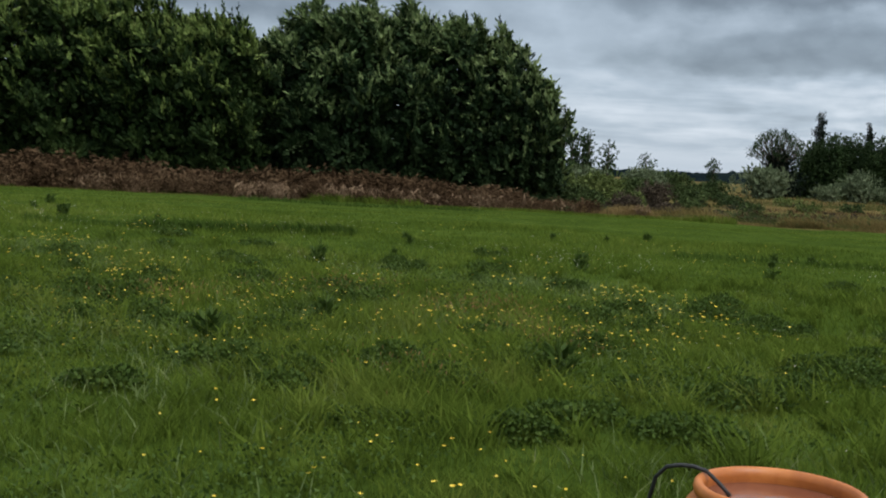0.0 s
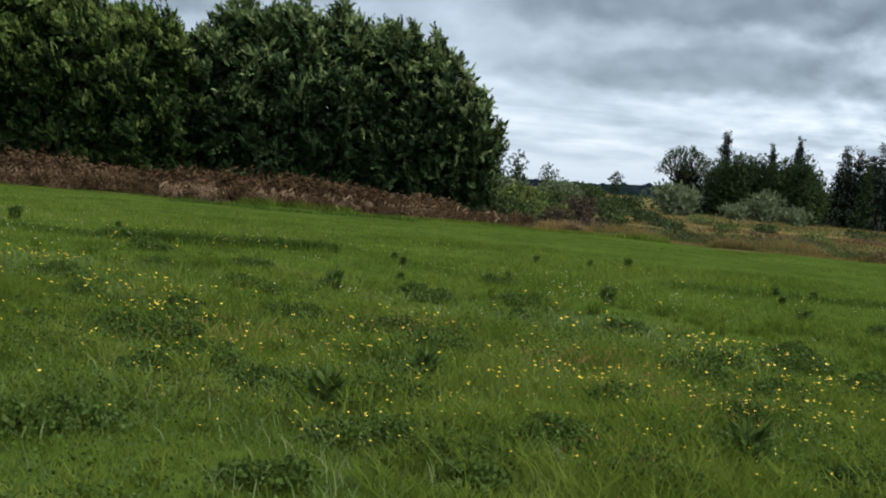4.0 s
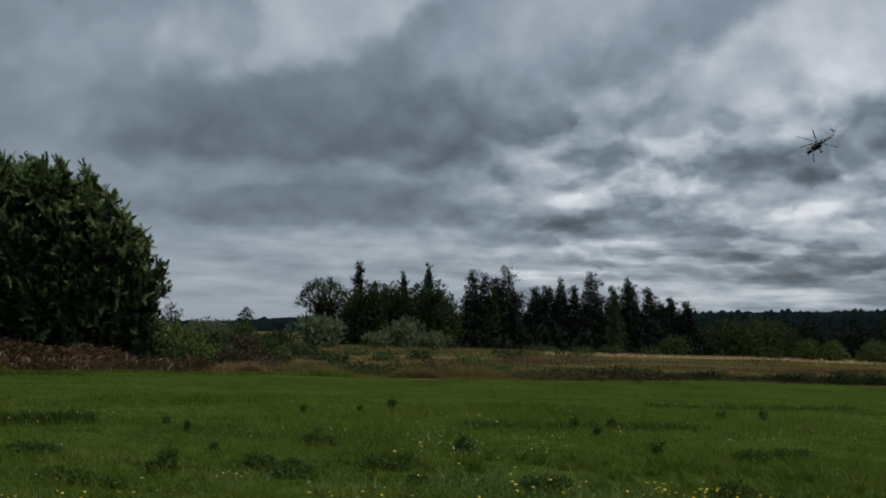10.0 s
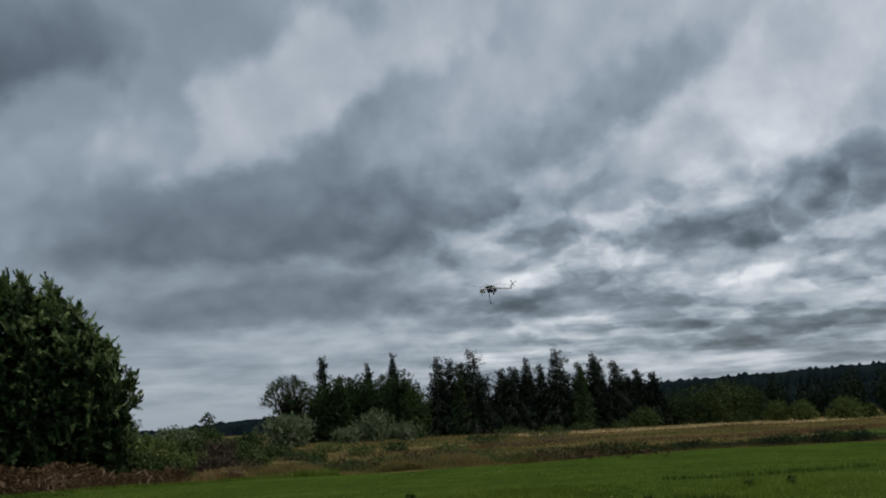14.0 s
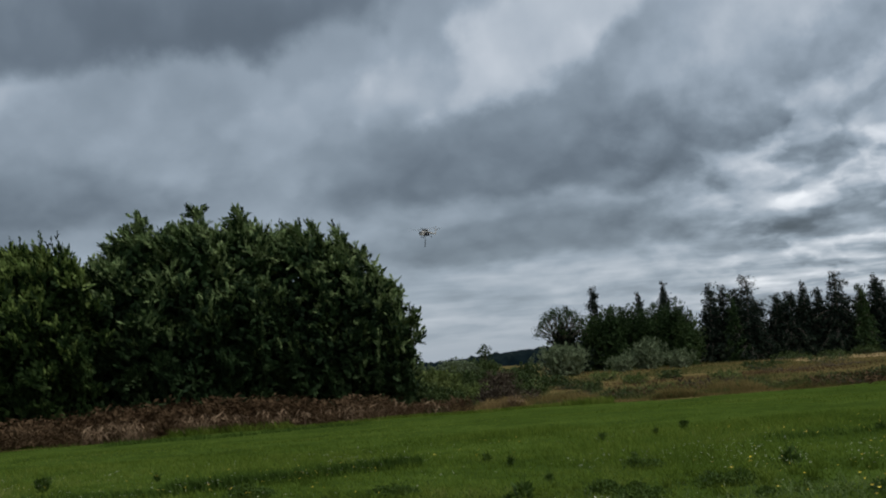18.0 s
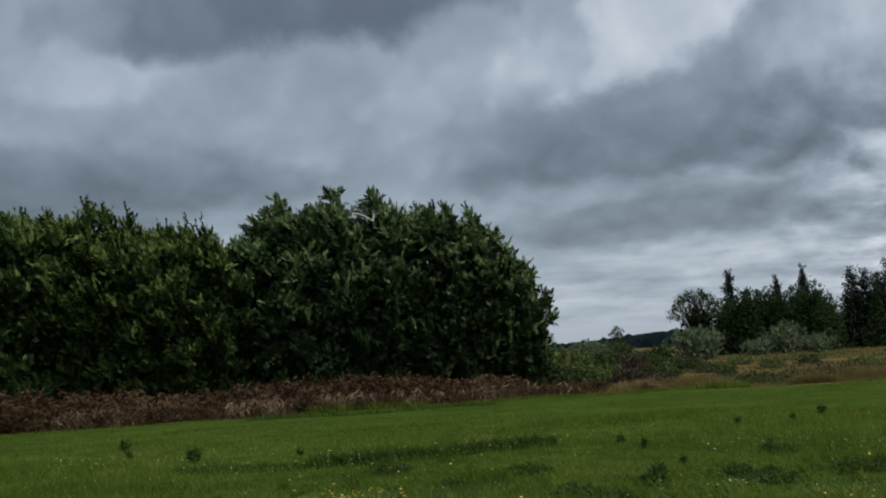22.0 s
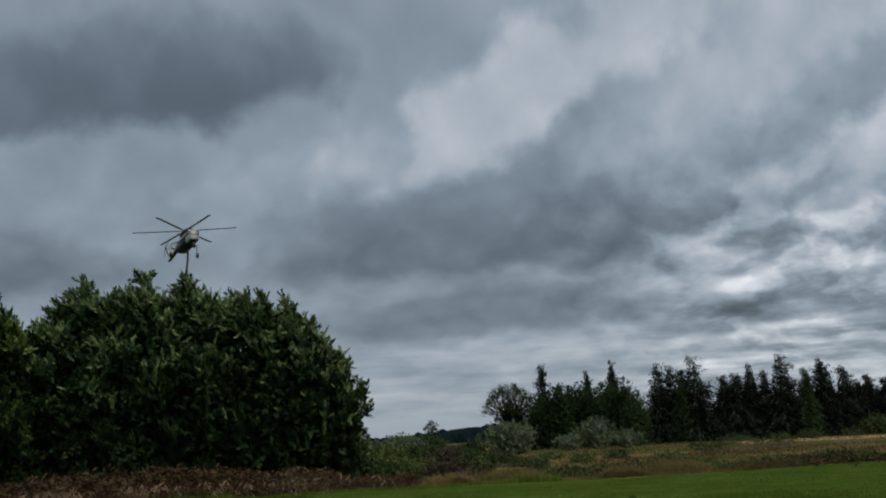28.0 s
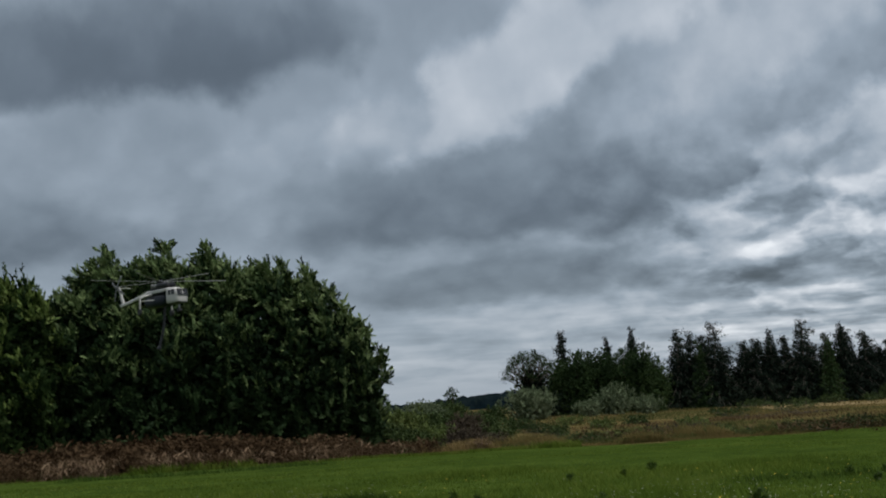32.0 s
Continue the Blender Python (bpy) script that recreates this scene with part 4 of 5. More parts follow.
def plumes(name, rng, C, N, mat, parent, k, tall, round_, leaf, wind, slim=0.26):
    """Separate leafy twig ends, each a slim plume of k leaves swept by the wind."""
    n = len(C)
    A = unit(N * 0.5 + np.array(wind) + rng.normal(0, 0.42, (n, 3)))
    span, fat = tall * rng.uniform(0.55, 1.35, n), round_ * rng.uniform(0.65, 1.35, n)
    P, D, L, F = [], [], [], []
    for j in range(k):
        u = (j + rng.random(n)) / k
        o = rng.normal(size=(n, 3))
        o = unit(o - A * np.sum(o * A, 1)[:, None])
        r = fat * (0.25 + 0.9 * np.sin(np.pi * np.clip(0.12 + 0.86 * u, 0, 1))) * rng.uniform(0.2, 0.85, n)
        P.append(C + A * (span * (u - 0.2))[:, None] + o * r[:, None])
        D.append(unit(o * 0.35 + A * (0.8 + 0.6 * u[:, None]) + np.array(wind) * 0.2))
        L.append(leaf * rng.uniform(0.6, 1.25, n))
        F.append(o * 0.35 + N * 0.9 + np.array([0, 0, 0.4]))
    P, D, L = np.concatenate(P), np.concatenate(D), np.concatenate(L)
    return obj(name, leaves(name, rng, P, D, L, L * slim, 0.25, np.concatenate(F)), mat, parent)


def crown_profile(u):
    """Half width of a full, flat-topped crown at the height u."""
    if u < 0.38:
        return 0.66 + 0.34 * (u / 0.38) ** 0.8
    return max(0.0, 1 - ((u - 0.38) / 0.62) ** 3.2) ** 0.5


def grove_tree(name, x, y, height, wide, deep, seed, mat, label, dense=1.0, spiky=False, knobs=()):
    """A big field tree: boughs pushing out of a broad crown, each with leafy plumes on its upper side."""
    rng = np.random.default_rng(seed)
    base = tagged(new(name), label, "tree", "trees of the grove")
    base.location = (x, y, float(ground_z(np.array([x]), np.array([y]))[0]))
    boughs = []
    nb = 56
    for j in range(nb):
        a = j * 2.39996 + rng.uniform(-0.7, 0.7)
        if j < 12:
            u, q = rng.uniform(0.90, 0.985), 0.72 * math.sqrt((j + 0.3) / 12)
            u -= 0.10 * q * q
        else:
            u = 0.07 + 0.83 * (j - 11.5) / (nb - 12)
            q = crown_profile(u) * rng.uniform(0.86, 1.06)
        s = height * 0.09 * rng.uniform(0.6, 1.4)
        q = max(0.0, q - 0.55 * s / wide)
        boughs.append((math.cos(a) * q * wide, math.sin(a) * q * deep, max(s * 0.7, height * u - s * 0.75), s))
    for kx, ky, kz in knobs:  # leaders standing over the outline
        for down, kr in ((0.22, 0.22), (0.55, 0.30), (0.95, 0.40), (1.45, 0.5)):
            boughs.append((kx + rng.normal(0, 0.07), ky + rng.normal(0, 0.1), kz - down, kr))
    C, N = [], []
    for bx, by, bz, s in boughs:
        out = unit(np.array([bx / wide, by / deep, 0.55]))
        m = int(26 * s * s + 8)
        d = unit(rng.normal(size=(m, 3)) * 0.62 + out + np.array([0, 0, 0.2]))
        C.append(np.array([bx, by, bz]) + d * s * np.array([1.0, 1.0, 0.85]) * rng.uniform(0.55, 1.08, (m, 1)))
        N.append(d)
    C, N = np.concatenate(C), np.concatenate(N)
    ok = C[:, 2] > 0.2
    C, N = C[ok], N[ok]
    # pale leaves go high and upward-facing: wind-turned, and lit tops put into colour
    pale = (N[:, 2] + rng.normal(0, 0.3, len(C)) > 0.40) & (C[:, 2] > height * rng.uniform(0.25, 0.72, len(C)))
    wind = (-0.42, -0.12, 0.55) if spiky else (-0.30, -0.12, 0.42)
    plumes("crown", rng, C[~pale], N[~pale], mat, base, int(15 * dense), 0.62, 0.09, 0.26, wind, 0.24)
    plumes("wind_turned_leaves", rng, C[pale], N[pale], LIT_TURNED_POPLAR if spiky else LIT_TURNED_MAPLE, base, int(12 * dense), 0.70 if spiky else 0.60, 0.05, 0.27, wind, 0.20)
    # coarse dark foliage that closes the crown
    n = 6500
    u = rng.uniform(0.02, 0.93, n)
    q = np.sqrt(rng.random(n)) * 0.78 * np.array([crown_profile(h) for h in u])
    a = rng.uniform(0, 6.28, n)
    P = np.stack([np.cos(a) * q * wide, np.sin(a) * q * deep, np.maximum(0.05, u * height - 0.25)], 1)
    S0 = height * 0.034 * rng.uniform(0.7, 1.3, n)
    obj("inner_foliage", leaves("inner_foliage", rng, P, unit(rng.normal(size=(n, 3))), S0, S0 * 0.42), mat, base)
    # leading shoots above the outline
    S, U = [], []
    for bx, by, bz, s in boughs:
        if bz < height * (0.72 if spiky else 0.85) or rng.random() > (0.9 if spiky else 0.35):
            continue
        p0 = np.array([bx + rng.normal(0, s * 0.4), by + rng.normal(0, s * 0.3), bz + s * 0.7])
        tall = rng.uniform(0.35, 1.0) if spiky else rng.uniform(0.25, 0.6)
        for w in np.linspace(0, 1, 7):
            S.append(p0 + np.array([-0.12 * w, 0, tall * w]))
            U.append(np.array([rng.normal(0, 0.2), rng.normal(0, 0.2), 1.0]))
    if S:
        tufts("leading_shoot", rng, np.array(S), np.array(U), mat, base, 5, 0.17, 0.3, 0.9)["kind"] = "stuff"
    part("trunk", limb_mesh(rng, height, 0.028 * height, [(b[0] * 0.85, b[1] * 0.85, b[2]) for b in boughs[::4]]), BARK, base)
    return base


def make_grove():
    rows = [  # x, y, height, half width, half depth, light leaf
        (-9.15, 62.4, 5.0, 1.05, 2.2, 0), (-9.95, 61.9, 7.3, 1.55, 2.6, 0), (-11.6, 61.0, 9.2, 2.0, 2.8, 0), (-13.7, 60.0, 10.0, 2.3, 2.8, 0), (-16.2, 58.6, 10.3, 2.5, 3.0, 0), (-18.4, 57.0, 10.3, 2.4, 3.0, 0), (-20.4, 55.8, 9.9, 2.3, 2.8, 0),
        (-23.3, 51.7, 8.45, 2.1, 2.6, 1), (-24.9, 51.1, 8.8, 2.2, 2.6, 1), (-26.6, 50.0, 8.9, 2.4, 2.8, 1), (-28.3, 49.2, 9.2, 2.4, 2.8, 1), (-30.4, 47.8, 9.7, 2.8, 3.0, 1), (-33.6, 45.6, 10.0, 3.0, 3.0, 1), (-37.6, 43.0, 10.2, 3.2, 3.2, 1), (-41.8, 40.2, 10.2, 3.2, 3.2, 1), (-46.2, 37.2, 10.2, 3.2, 3.2, 1),
        (-22.0, 55.0, 8.3, 2.2, 2.4, 0), (-25.6, 54.6, 8.0, 3.4, 2.6, 0), (-31.5, 52.0, 8.6, 4.0, 2.6, 0), (-39.0, 47.0, 8.8, 4.4, 2.6, 0)]
    leaders = [(-20.3, 55.8, 10.5), (-18.0, 57.5, 10.9), (-16.1, 58.5, 10.7), (-12.6, 60, 9.9), (-11.5, 61, 9.6), (-9.9, 61.5, 7.8), (-9.0, 62, 6.8), (-8.2, 62.4, 5.2), (-27.2, 49, 9.7), (-26.6, 49.5, 9.6), (-25.8, 50, 9.1), (-24.2, 51, 8.5), (-23.5, 51.5, 8.6), (-22.7, 51.7, 8.4), (-28.7, 48.5, 9.3)]
    for k, (x, y, h, w, d, light) in enumerate(rows):
        own = [(lx - x, ly - y, lz - 0.05) for lx, ly, lz in leaders if k == min(range(16), key=lambda i: math.hypot(rows[i][0] - lx, rows[i][1] - ly))]
        grove_tree("poplar_tree" if light else "maple_tree", x, y, h, w, d, 300 + k, LEAF_LIGHT if light else LEAF,
                   "tall leafy poplar with brighter green wind-blown leaves" if light else "dense dark green maple with wind-turned leaves behind the bracken", 1.0 if k < 12 else 0.75, bool(light), own)


make_grove()


def shrub(name, x, y, height, wide, seed, mat, label, group="", leaf=0.16, per=40, lobes=9, k=7, leaf_w=0.28, rise=0.5, dome=False):
    rng = np.random.default_rng(seed)
    base = tagged(new(name), label, "shrub", group)
    base.location = (x, y, float(ground_z(np.array([x]), np.array([y]))[0]))
    L = []
    for j in range(lobes):
        a = j * 2.4 + rng.uniform(-0.4, 0.4)
        r = wide * rng.uniform(0.15, 0.75)
        s = height * rng.uniform(0.28, 0.42)
        L.append((math.cos(a) * r, math.sin(a) * r * 0.8, max(s * 0.7, (height - s) * rng.uniform(0.45, 1.0) * (1 - 0.45 * (r / wide) ** 2)), s, rng.uniform(0.7, 1.0)))
    if dome:
        L = []
        for j in range(lobes):
            a, e = j * 2.4, math.asin((j + 0.3) / lobes)
            s = height * rng.uniform(0.26, 0.40)
            L.append((math.cos(a) * math.cos(e) * (wide - s * 0.7), math.sin(a) * math.cos(e) * (wide - s) * 0.8, max(s * 0.5, math.sin(e) * (height - s * 0.9)), s, 0.95))
    C, N = crown_points(rng, L, per, 0.4)
    ok = C[:, 2] > 0.05
    tufts("foliage", rng, C[ok], N[ok], mat, base, k, leaf, leaf_w, rise)
    P, D, S0 = heart(rng, height * 0.95, wide * 0.95, wide * 0.8, 420, height * 0.13)
    obj("inner_foliage", leaves("inner_foliage", rng, P, D, S0, S0 * 0.4), mat, base)
    bm = bmesh.new()
    for l in L:
        tube(bm, [(0, 0, -0.05), (l[0] * 0.5, l[1] * 0.5, l[2] * 0.5), (l[0], l[1], l[2])], [0.04, 0.03, 0.01], 5)
    part("woody_stem", bm, BARK, base)
    return base


def conifer(name, x, y, height, wide, seed, label, bare=0.0, mat=None):
    """A ragged fir: bent leader, whorls of drooping boughs of uneven reach, a closed dark cone inside."""
    rng = np.random.default_rng(seed)
    base = tagged(new(name), label, "conifer", "firs behind the pasture")
    base.location = (x, y, float(ground_z(np.array([x]), np.array([y]))[0]))
    mat = mat or NEEDLE
    bm = bmesh.new()
    lean, bow = rng.normal(0, 0.012, 2), rng.uniform(-0.9, 0.15)
    axis = lambda z: np.array([lean[0] * z + bow * max(0.0, z / height - 0.8) ** 2 * 12, lean[1] * z, z])
    tube(bm, [axis(-0.1), axis(height * 0.5), axis(height * 0.8), axis(height * 0.92), axis(height)], [height * 0.02, height * 0.013, 0.07, 0.045, 0.02], 7)
    P, D, L = [], [], []
    u = 0.03
    bald = rng.uniform(0, 6.28)
    while u < 0.985:
        arms = 5 if u < 0.5 else 3
        turn = rng.uniform(0, 6.28)
        pinch = rng.uniform(0.55, 1.35) if u > 0.3 else 1.1
        for k in range(arms):
            a = turn + 6.283 * k / arms + rng.normal(0, 0.3)
            if u > 0.45 and (rng.random() < 0.16 + 0.35 * bare or (bare and abs(math.sin((a - bald) / 2)) < 0.25)):
                continue
            reach = wide * min(1.0, 0.10 + 1.15 * (1 - u) ** 0.9) * pinch * rng.uniform(0.5, 1.2)
            d = np.array([math.cos(a), math.sin(a), 0.0])
            s = axis(height * u)
            drop = (rng.uniform(-0.35, 0.75) if u > 0.72 else -0.12 - 0.25 * (1 - u)) * reach
            tip = s + d * reach + np.array([0, 0, drop])
            mid = s + d * reach * 0.5 + np.array([0, 0, drop * 0.25 + 0.08 * reach])
            if k % 2 == 0:
                tube(bm, [s, mid, tip], [0.035, 0.024, 0.01], 4, False)
            m = int((13 if u > 0.72 else 5) + 11 * reach)
            t = rng.uniform(0.12, 1.02, m)[:, None] ** 0.8
            p = s * (1 - t) ** 2 + 2 * mid * t * (1 - t) + tip * t * t
            side = np.array([-d[1], d[0], 0]) * rng.normal(0, 0.14 if u < 0.72 else 0.3, (m, 1)) * min(1.0, reach)
            p = p + side + np.array([0, 0, 1.0]) * rng.normal(-0.08, 0.13, (m, 1))
            P.append(p)
            D.append(d * rng.uniform(0.1, 1.0, (m, 1)) + np.array([0, 0, -1.0]) * rng.uniform(0.1, 0.9, (m, 1)) * (1.5 if u < 0.9 else -0.4) + side * 3 + rng.normal(0, 0.25, (m, 3)))
            L.append(rng.uniform(0.12, 0.30, m) * (0.6 + 0.55 * (1 - u)))
        u += rng.uniform(0.012, 0.026)
    P, D, L = np.concatenate(P), np.concatenate(D), np.concatenate(L)
    obj("needles", leaves("needles", rng, P, D, L * 1.35, L * 0.46), mat, base)
    n = 2600
    u = 1 - rng.random(n) ** 0.62
    u = u[u < 0.93]
    n = len(u)
    a, q = rng.uniform(0, 6.28, n), np.sqrt(rng.random(n)) * wide * 0.72 * (1 - u) ** 0.8
    C = np.stack([np.cos(a) * q, np.sin(a) * q, 0.05 + u * height], 1)
    S0 = (0.16 + 0.34 * (1 - u)) * rng.uniform(0.7, 1.2, n)
    obj("inner_foliage", leaves("inner_foliage", rng, C, unit(rng.normal(size=(n, 3)) + np.array([0, 0, -0.6])), S0, S0 * 0.4), mat, base)
    part("trunk", bm, BARK, base)
    return base


def open_crowned_tree(bx, by):
    """A domed tree whose bare limbs fan out under a thin shell of leaves."""
    rng = np.random.default_rng(77)
    base = tagged(new("open_crowned_tree"), "round thin-leaved tree with pale twigs showing against the sky", "tree")
    base.location = (bx, by, float(ground_z(np.array([bx]), np.array([by]))[0]))
    bm = bmesh.new()
    tips = []
    for j in range(64):
        a, e = j * 2.39996, math.asin(min(1.0, 0.02 + 0.98 * (j + rng.random()) / 64))
        r = 2.75 * rng.uniform(0.96, 1.03)
        t = np.array([math.cos(a) * math.cos(e) * r, math.sin(a) * math.cos(e) * r, 4.35 + math.sin(e) * r * 1.05])
        s = np.array([0, 0, rng.uniform(1.6, 3.4)])
        m = s * 0.5 + t * 0.5 + np.array([0, 0, 0.45 * math.cos(e)])
        tube(bm, [s, m, t], [0.11, 0.055, 0.02], 4, False)
        tips.append(t)
        for k in range(2):
            f = m + (t - m) * rng.uniform(0.1, 0.7)
            g = t + rng.normal(0, 0.28, 3) - unit(t - np.array([0, 0, 4.3])) * 0.12
            tube(bm, [f, f * 0.5 + g * 0.5 + np.array([0, 0, 0.06]), g], [0.035, 0.024, 0.012], 3, False)
            tips.append(g)
    tube(bm, [(0, 0, -0.1), (0.1, 0, 2), (0, 0, 4.6)], [0.34, 0.26, 0.12], 7)
    part("limb_fan", bm, BARK, base)
    T = np.array(tips)
    C = np.repeat(T, 15, 0) + rng.normal(0, 0.17, (len(T) * 15, 3))
    tufts("crown", rng, C, unit(C - np.array([0, 0, 4])), FAR_LEAF, base, 5, 0.11, 0.34, 0.1, wind=(-0.1, 0, 0))
    C = rng.normal(0, 1, (900, 3)) * np.array([0.75, 0.75, 1.1]) + np.array([0.2, 0, 3.0])
    D = rng.normal(0, 1, (700, 3)) * np.array([1.5, 1.2, 0.8]) + np.array([0.3, 0, 1.0])
    C = np.concatenate([C, D])
    C = C[C[:, 2] > 0.1]
    tufts("ivy", rng, C, unit(C - np.array([0, 0, 1.5])), NEEDLE, base, 7, 0.28, 0.3, 0.2, label="dark ivy round the trunk")


def make_far_trees():
    # pale open-crowned tree and the dark wood beside it
    open_crowned_tree(-0.4, 135.0)
    rng = np.random.default_rng(78)
    wood = [(3.0, 141, 6.5, 2.2), (5.2, 140, 7.3, 2.6), (7.8, 142, 7.6, 2.6), (10.3, 140, 6.9, 2.2), (12.9, 140, 7.6, 2.3), (13.9, 138, 5.8, 1.7), (6.0, 146, 7.7, 2.6), (11.2, 146, 7.6, 2.8)]
    for k, (x, y, h, w) in enumerate(wood):
        broadleaf("broadleaf_tree", x, y, h, w, 2.4, 400 + k, FAR_LEAF, "dark broad-crowned tree at the edge of the pasture", group="wood behind the pasture", lobes=46, per=40, leaf=0.18, k=8, inner=2200, rise=0.1, lobe=0.15, leaf_w=0.36)
    # spires over the wood, then the long dark row: place, height, half width, thinness
    spires = [(3.6, 150, 10.6, 1.9, .3), (9.4, 150, 9.6, 1.5, .1), (12.4, 150, 10.8, 2.3, .1)]
    tall = [(17.8, 148, 10.0, 2.5, .6), (19.5, 149, 9.7, 2.2, .7), (22.1, 147, 10.4, 3.0, .2), (29.1, 148, 9.5, 2.1, .8), (30.8, 148, 8.4, 1.8, .6), (32.6, 147, 10.2, 3.2, .1), (37.3, 147, 9.4, 2.4, .2), (40.1, 147, 8.5, 2.2, .3), (27.5, 148, 8.3, 2.6, 0)]
    lower = [(21.3, 150, 9.0, 2.4, 0), (25.8, 148, 8.1, 2.4, .2), (38.4, 149, 9.0, 2.3, .2), (42.0, 149, 6.6, 2.2, 0), (43.6, 149, 7.3, 2.0, 0), (45.7, 149, 6.9, 2.1, .1), (18.6, 152, 7.2, 3.0, 0), (24.0, 152, 7.4, 3.2, 0), (34.4, 152, 7.6, 3.2, 0), (30.2, 153, 7.0, 3.4, 0), (39.6, 153, 6.6, 3.2, 0), (44.4, 153, 6.0, 3.0, 0), (27.0, 152, 7.0, 3.2, 0), (20.6, 152, 6.4, 3.0, 0), (33.0, 150, 6.4, 3.0, 0), (36.6, 152, 7.2, 3.0, 0), (41.4, 151, 5.6, 2.8, 0), (29.0, 151, 5.8, 2.8, 0)]
    for k, (x, y, h, w, b) in enumerate(spires + tall + lower):
        conifer("fir_tree", x, y, h, w * (1.0 if k < 3 else 1.3), 500 + k, "ragged dark fir with drooping branches", b)
    for k, (x, y, h, w) in enumerate([(20.3, 146, 8.2, 1.7), (35.4, 145.5, 8.3, 2.0)]):
        conifer("larch_tree", x, y, h, w, 540 + k, "olive green conifer among the dark firs", 0.1, FAR_LEAF)
    # low wood running off to the hill: rounder trees, then a dark belt
    for k, (x, y, h, w) in enumerate([(48.5, 148, 4.6, 2.2), (51.0, 147, 4.9, 2.3), (53.8, 146, 5.3, 2.6), (56.2, 147, 4.9, 2.3), (58.4, 149, 4.4, 2.0)]):
        broadleaf("round_tree", x, y, h, w, 2.2, 580 + k, HEDGE_LEAF if k in (2, 3) else FAR_LEAF, "rounded mid-green tree beyond the pasture", group="round trees", lobes=40, per=44, leaf=0.2, k=7, inner=1100, lobe=0.12, rise=0.2, leaf_w=0.36)
    for k in range(24):
        x = 57 + k * 2.6 + rng.normal(0, 0.6)
        broadleaf("hedgerow_tree", x, 163 - k * 0.8 + rng.normal(0, 3), rng.uniform(4.2, 6.4), 2.4, 2.2, 600 + k, HEDGE_DARK, "dark rounded tree in the distant hedgerow", group="distant hedgerow", lobes=26, per=18, leaf=0.30, k=6, inner=900, lobe=0.15, rise=0.3, leaf_w=0.36)
    for k, (x, y, h, w) in enumerate([(61.1, 128, 2.5, 2.1), (69.7, 123.6, 2.5, 2.4), (77.0, 127, 3.0, 2.4), (56.3, 135.7, 2.4, 1.5), (58.9, 134.6, 2.3, 1.7), (64.4, 129, 1.6, 0.8), (53.0, 138, 1.2, 0.9), (41.5, 140, 2.4, 1.9), (33.0, 136, 1.0, 1.6), (37.5, 136, 0.9, 1.3), (24.0, 133, 0.9, 2.2), (29.0, 134, 0.8, 1.6)]):
        shrub("field_bush", x, y, h, w, 700 + k, SHRUB if k < 5 else HEDGE_LEAF, "rounded green bush at the far side of the pasture", "far bushes", 0.16, 80, 18, 7, 0.36, 0.1, True)
    # low mounds along the ditch and in the rough
    bank = [(x + rng.uniform(-0.3, 0.3), float(limit(np.array([x]))[0]) + 0.5, h, 1.0) for x, h in zip(np.arange(13.6, 33.5, 1.15), (.45, .6, .75, .8, .7, .35, .5, .6, .3, .45, .55, .7, .75, .7, .8, .75, .6, .35))]
    n = len(bank)
    bank += [(2.4, 60.5, .55, 1.0), (4.8, 61.0, .7, 1.3), (6.6, 60.2, .45, 1.0), (8.9, 60.0, .6, 1.3), (10.9, 60.6, .5, 1.1), (3.6, 66.0, .6, 1.6), (9.6, 68, .5, 1.8), (36.5, 66.5, .4, 0.6), (1.0, 64.5, .6, 1.5)]
    for k, (x, y, h, w) in enumerate(bank):
        shrub("bank_shrub", x, y, h, w * 1.1, 1000 + k, (HEDGE_DARK if k % 2 else FAR_LEAF) if k < n else (SHRUB if k % 2 else HEDGE_LEAF), "low dark green shrub along the ditch bank" if k < n else "low olive mound of weeds in the rough pasture", "ditch bank", 0.07, 330, 14, 6, 0.36, 0.12, True)
    for k, (x, y, h, w) in enumerate([(6.8, 64.5, .7, 1.6), (8.8, 66.0, .6, 1.4), (-4.1, 71, 1.8, 1.1), (-2.6, 64.0, .8, 1.6), (0.2, 59.4, .5, 1.0)]):
        shrub("dead_thicket", x, y, h, w, 830 + k, BROWN_SHRUB, "reddish-brown thicket of dead weeds", "dead thickets", 0.14, 90, 10, 7, 0.22, 0.5)
    mounds = [(0.2, 81, .8, 1.6, FAR_LEAF), (2.7, 60.0, .5, 1.1, HEDGE_LEAF), (5.8, 62.8, .6, .9, HEDGE_LEAF), (-4.7, 56.7, .45, .6, HEDGE_LEAF), (-6.2, 55.6, .4, .7, FAR_LEAF), (9.4, 63.5, .6, 1.2, HEDGE_LEAF), (13.4, 63.0, .7, 1.5, FAR_LEAF)]
    for k, (x, y, h, w, mat) in enumerate(mounds):
        shrub("weed_mound", x, y, h, w, 850 + k, mat, "low rounded mound of green weeds in the dry grass", "weed mounds", 0.06, 420, 16, 6, 0.34, 0.12, True)
    for k, (x, y, h, w) in enumerate([(-0.4, 58.9, .5, .9), (1.1, 59.6, .4, .8), (7.4, 62.0, .5, 1.0), (11.2, 64.5, .5, 1.3), (16.0, 90, .7, 2.2), (21, 96, .7, 2.6)]):
        shrub("hay_tussock", x, y, h, w, 870 + k, GOLD, "rounded tussock of bleached tan hay grass", "hay tussocks", 0.07, 300, 14, 6, 0.16, 0.9, True)
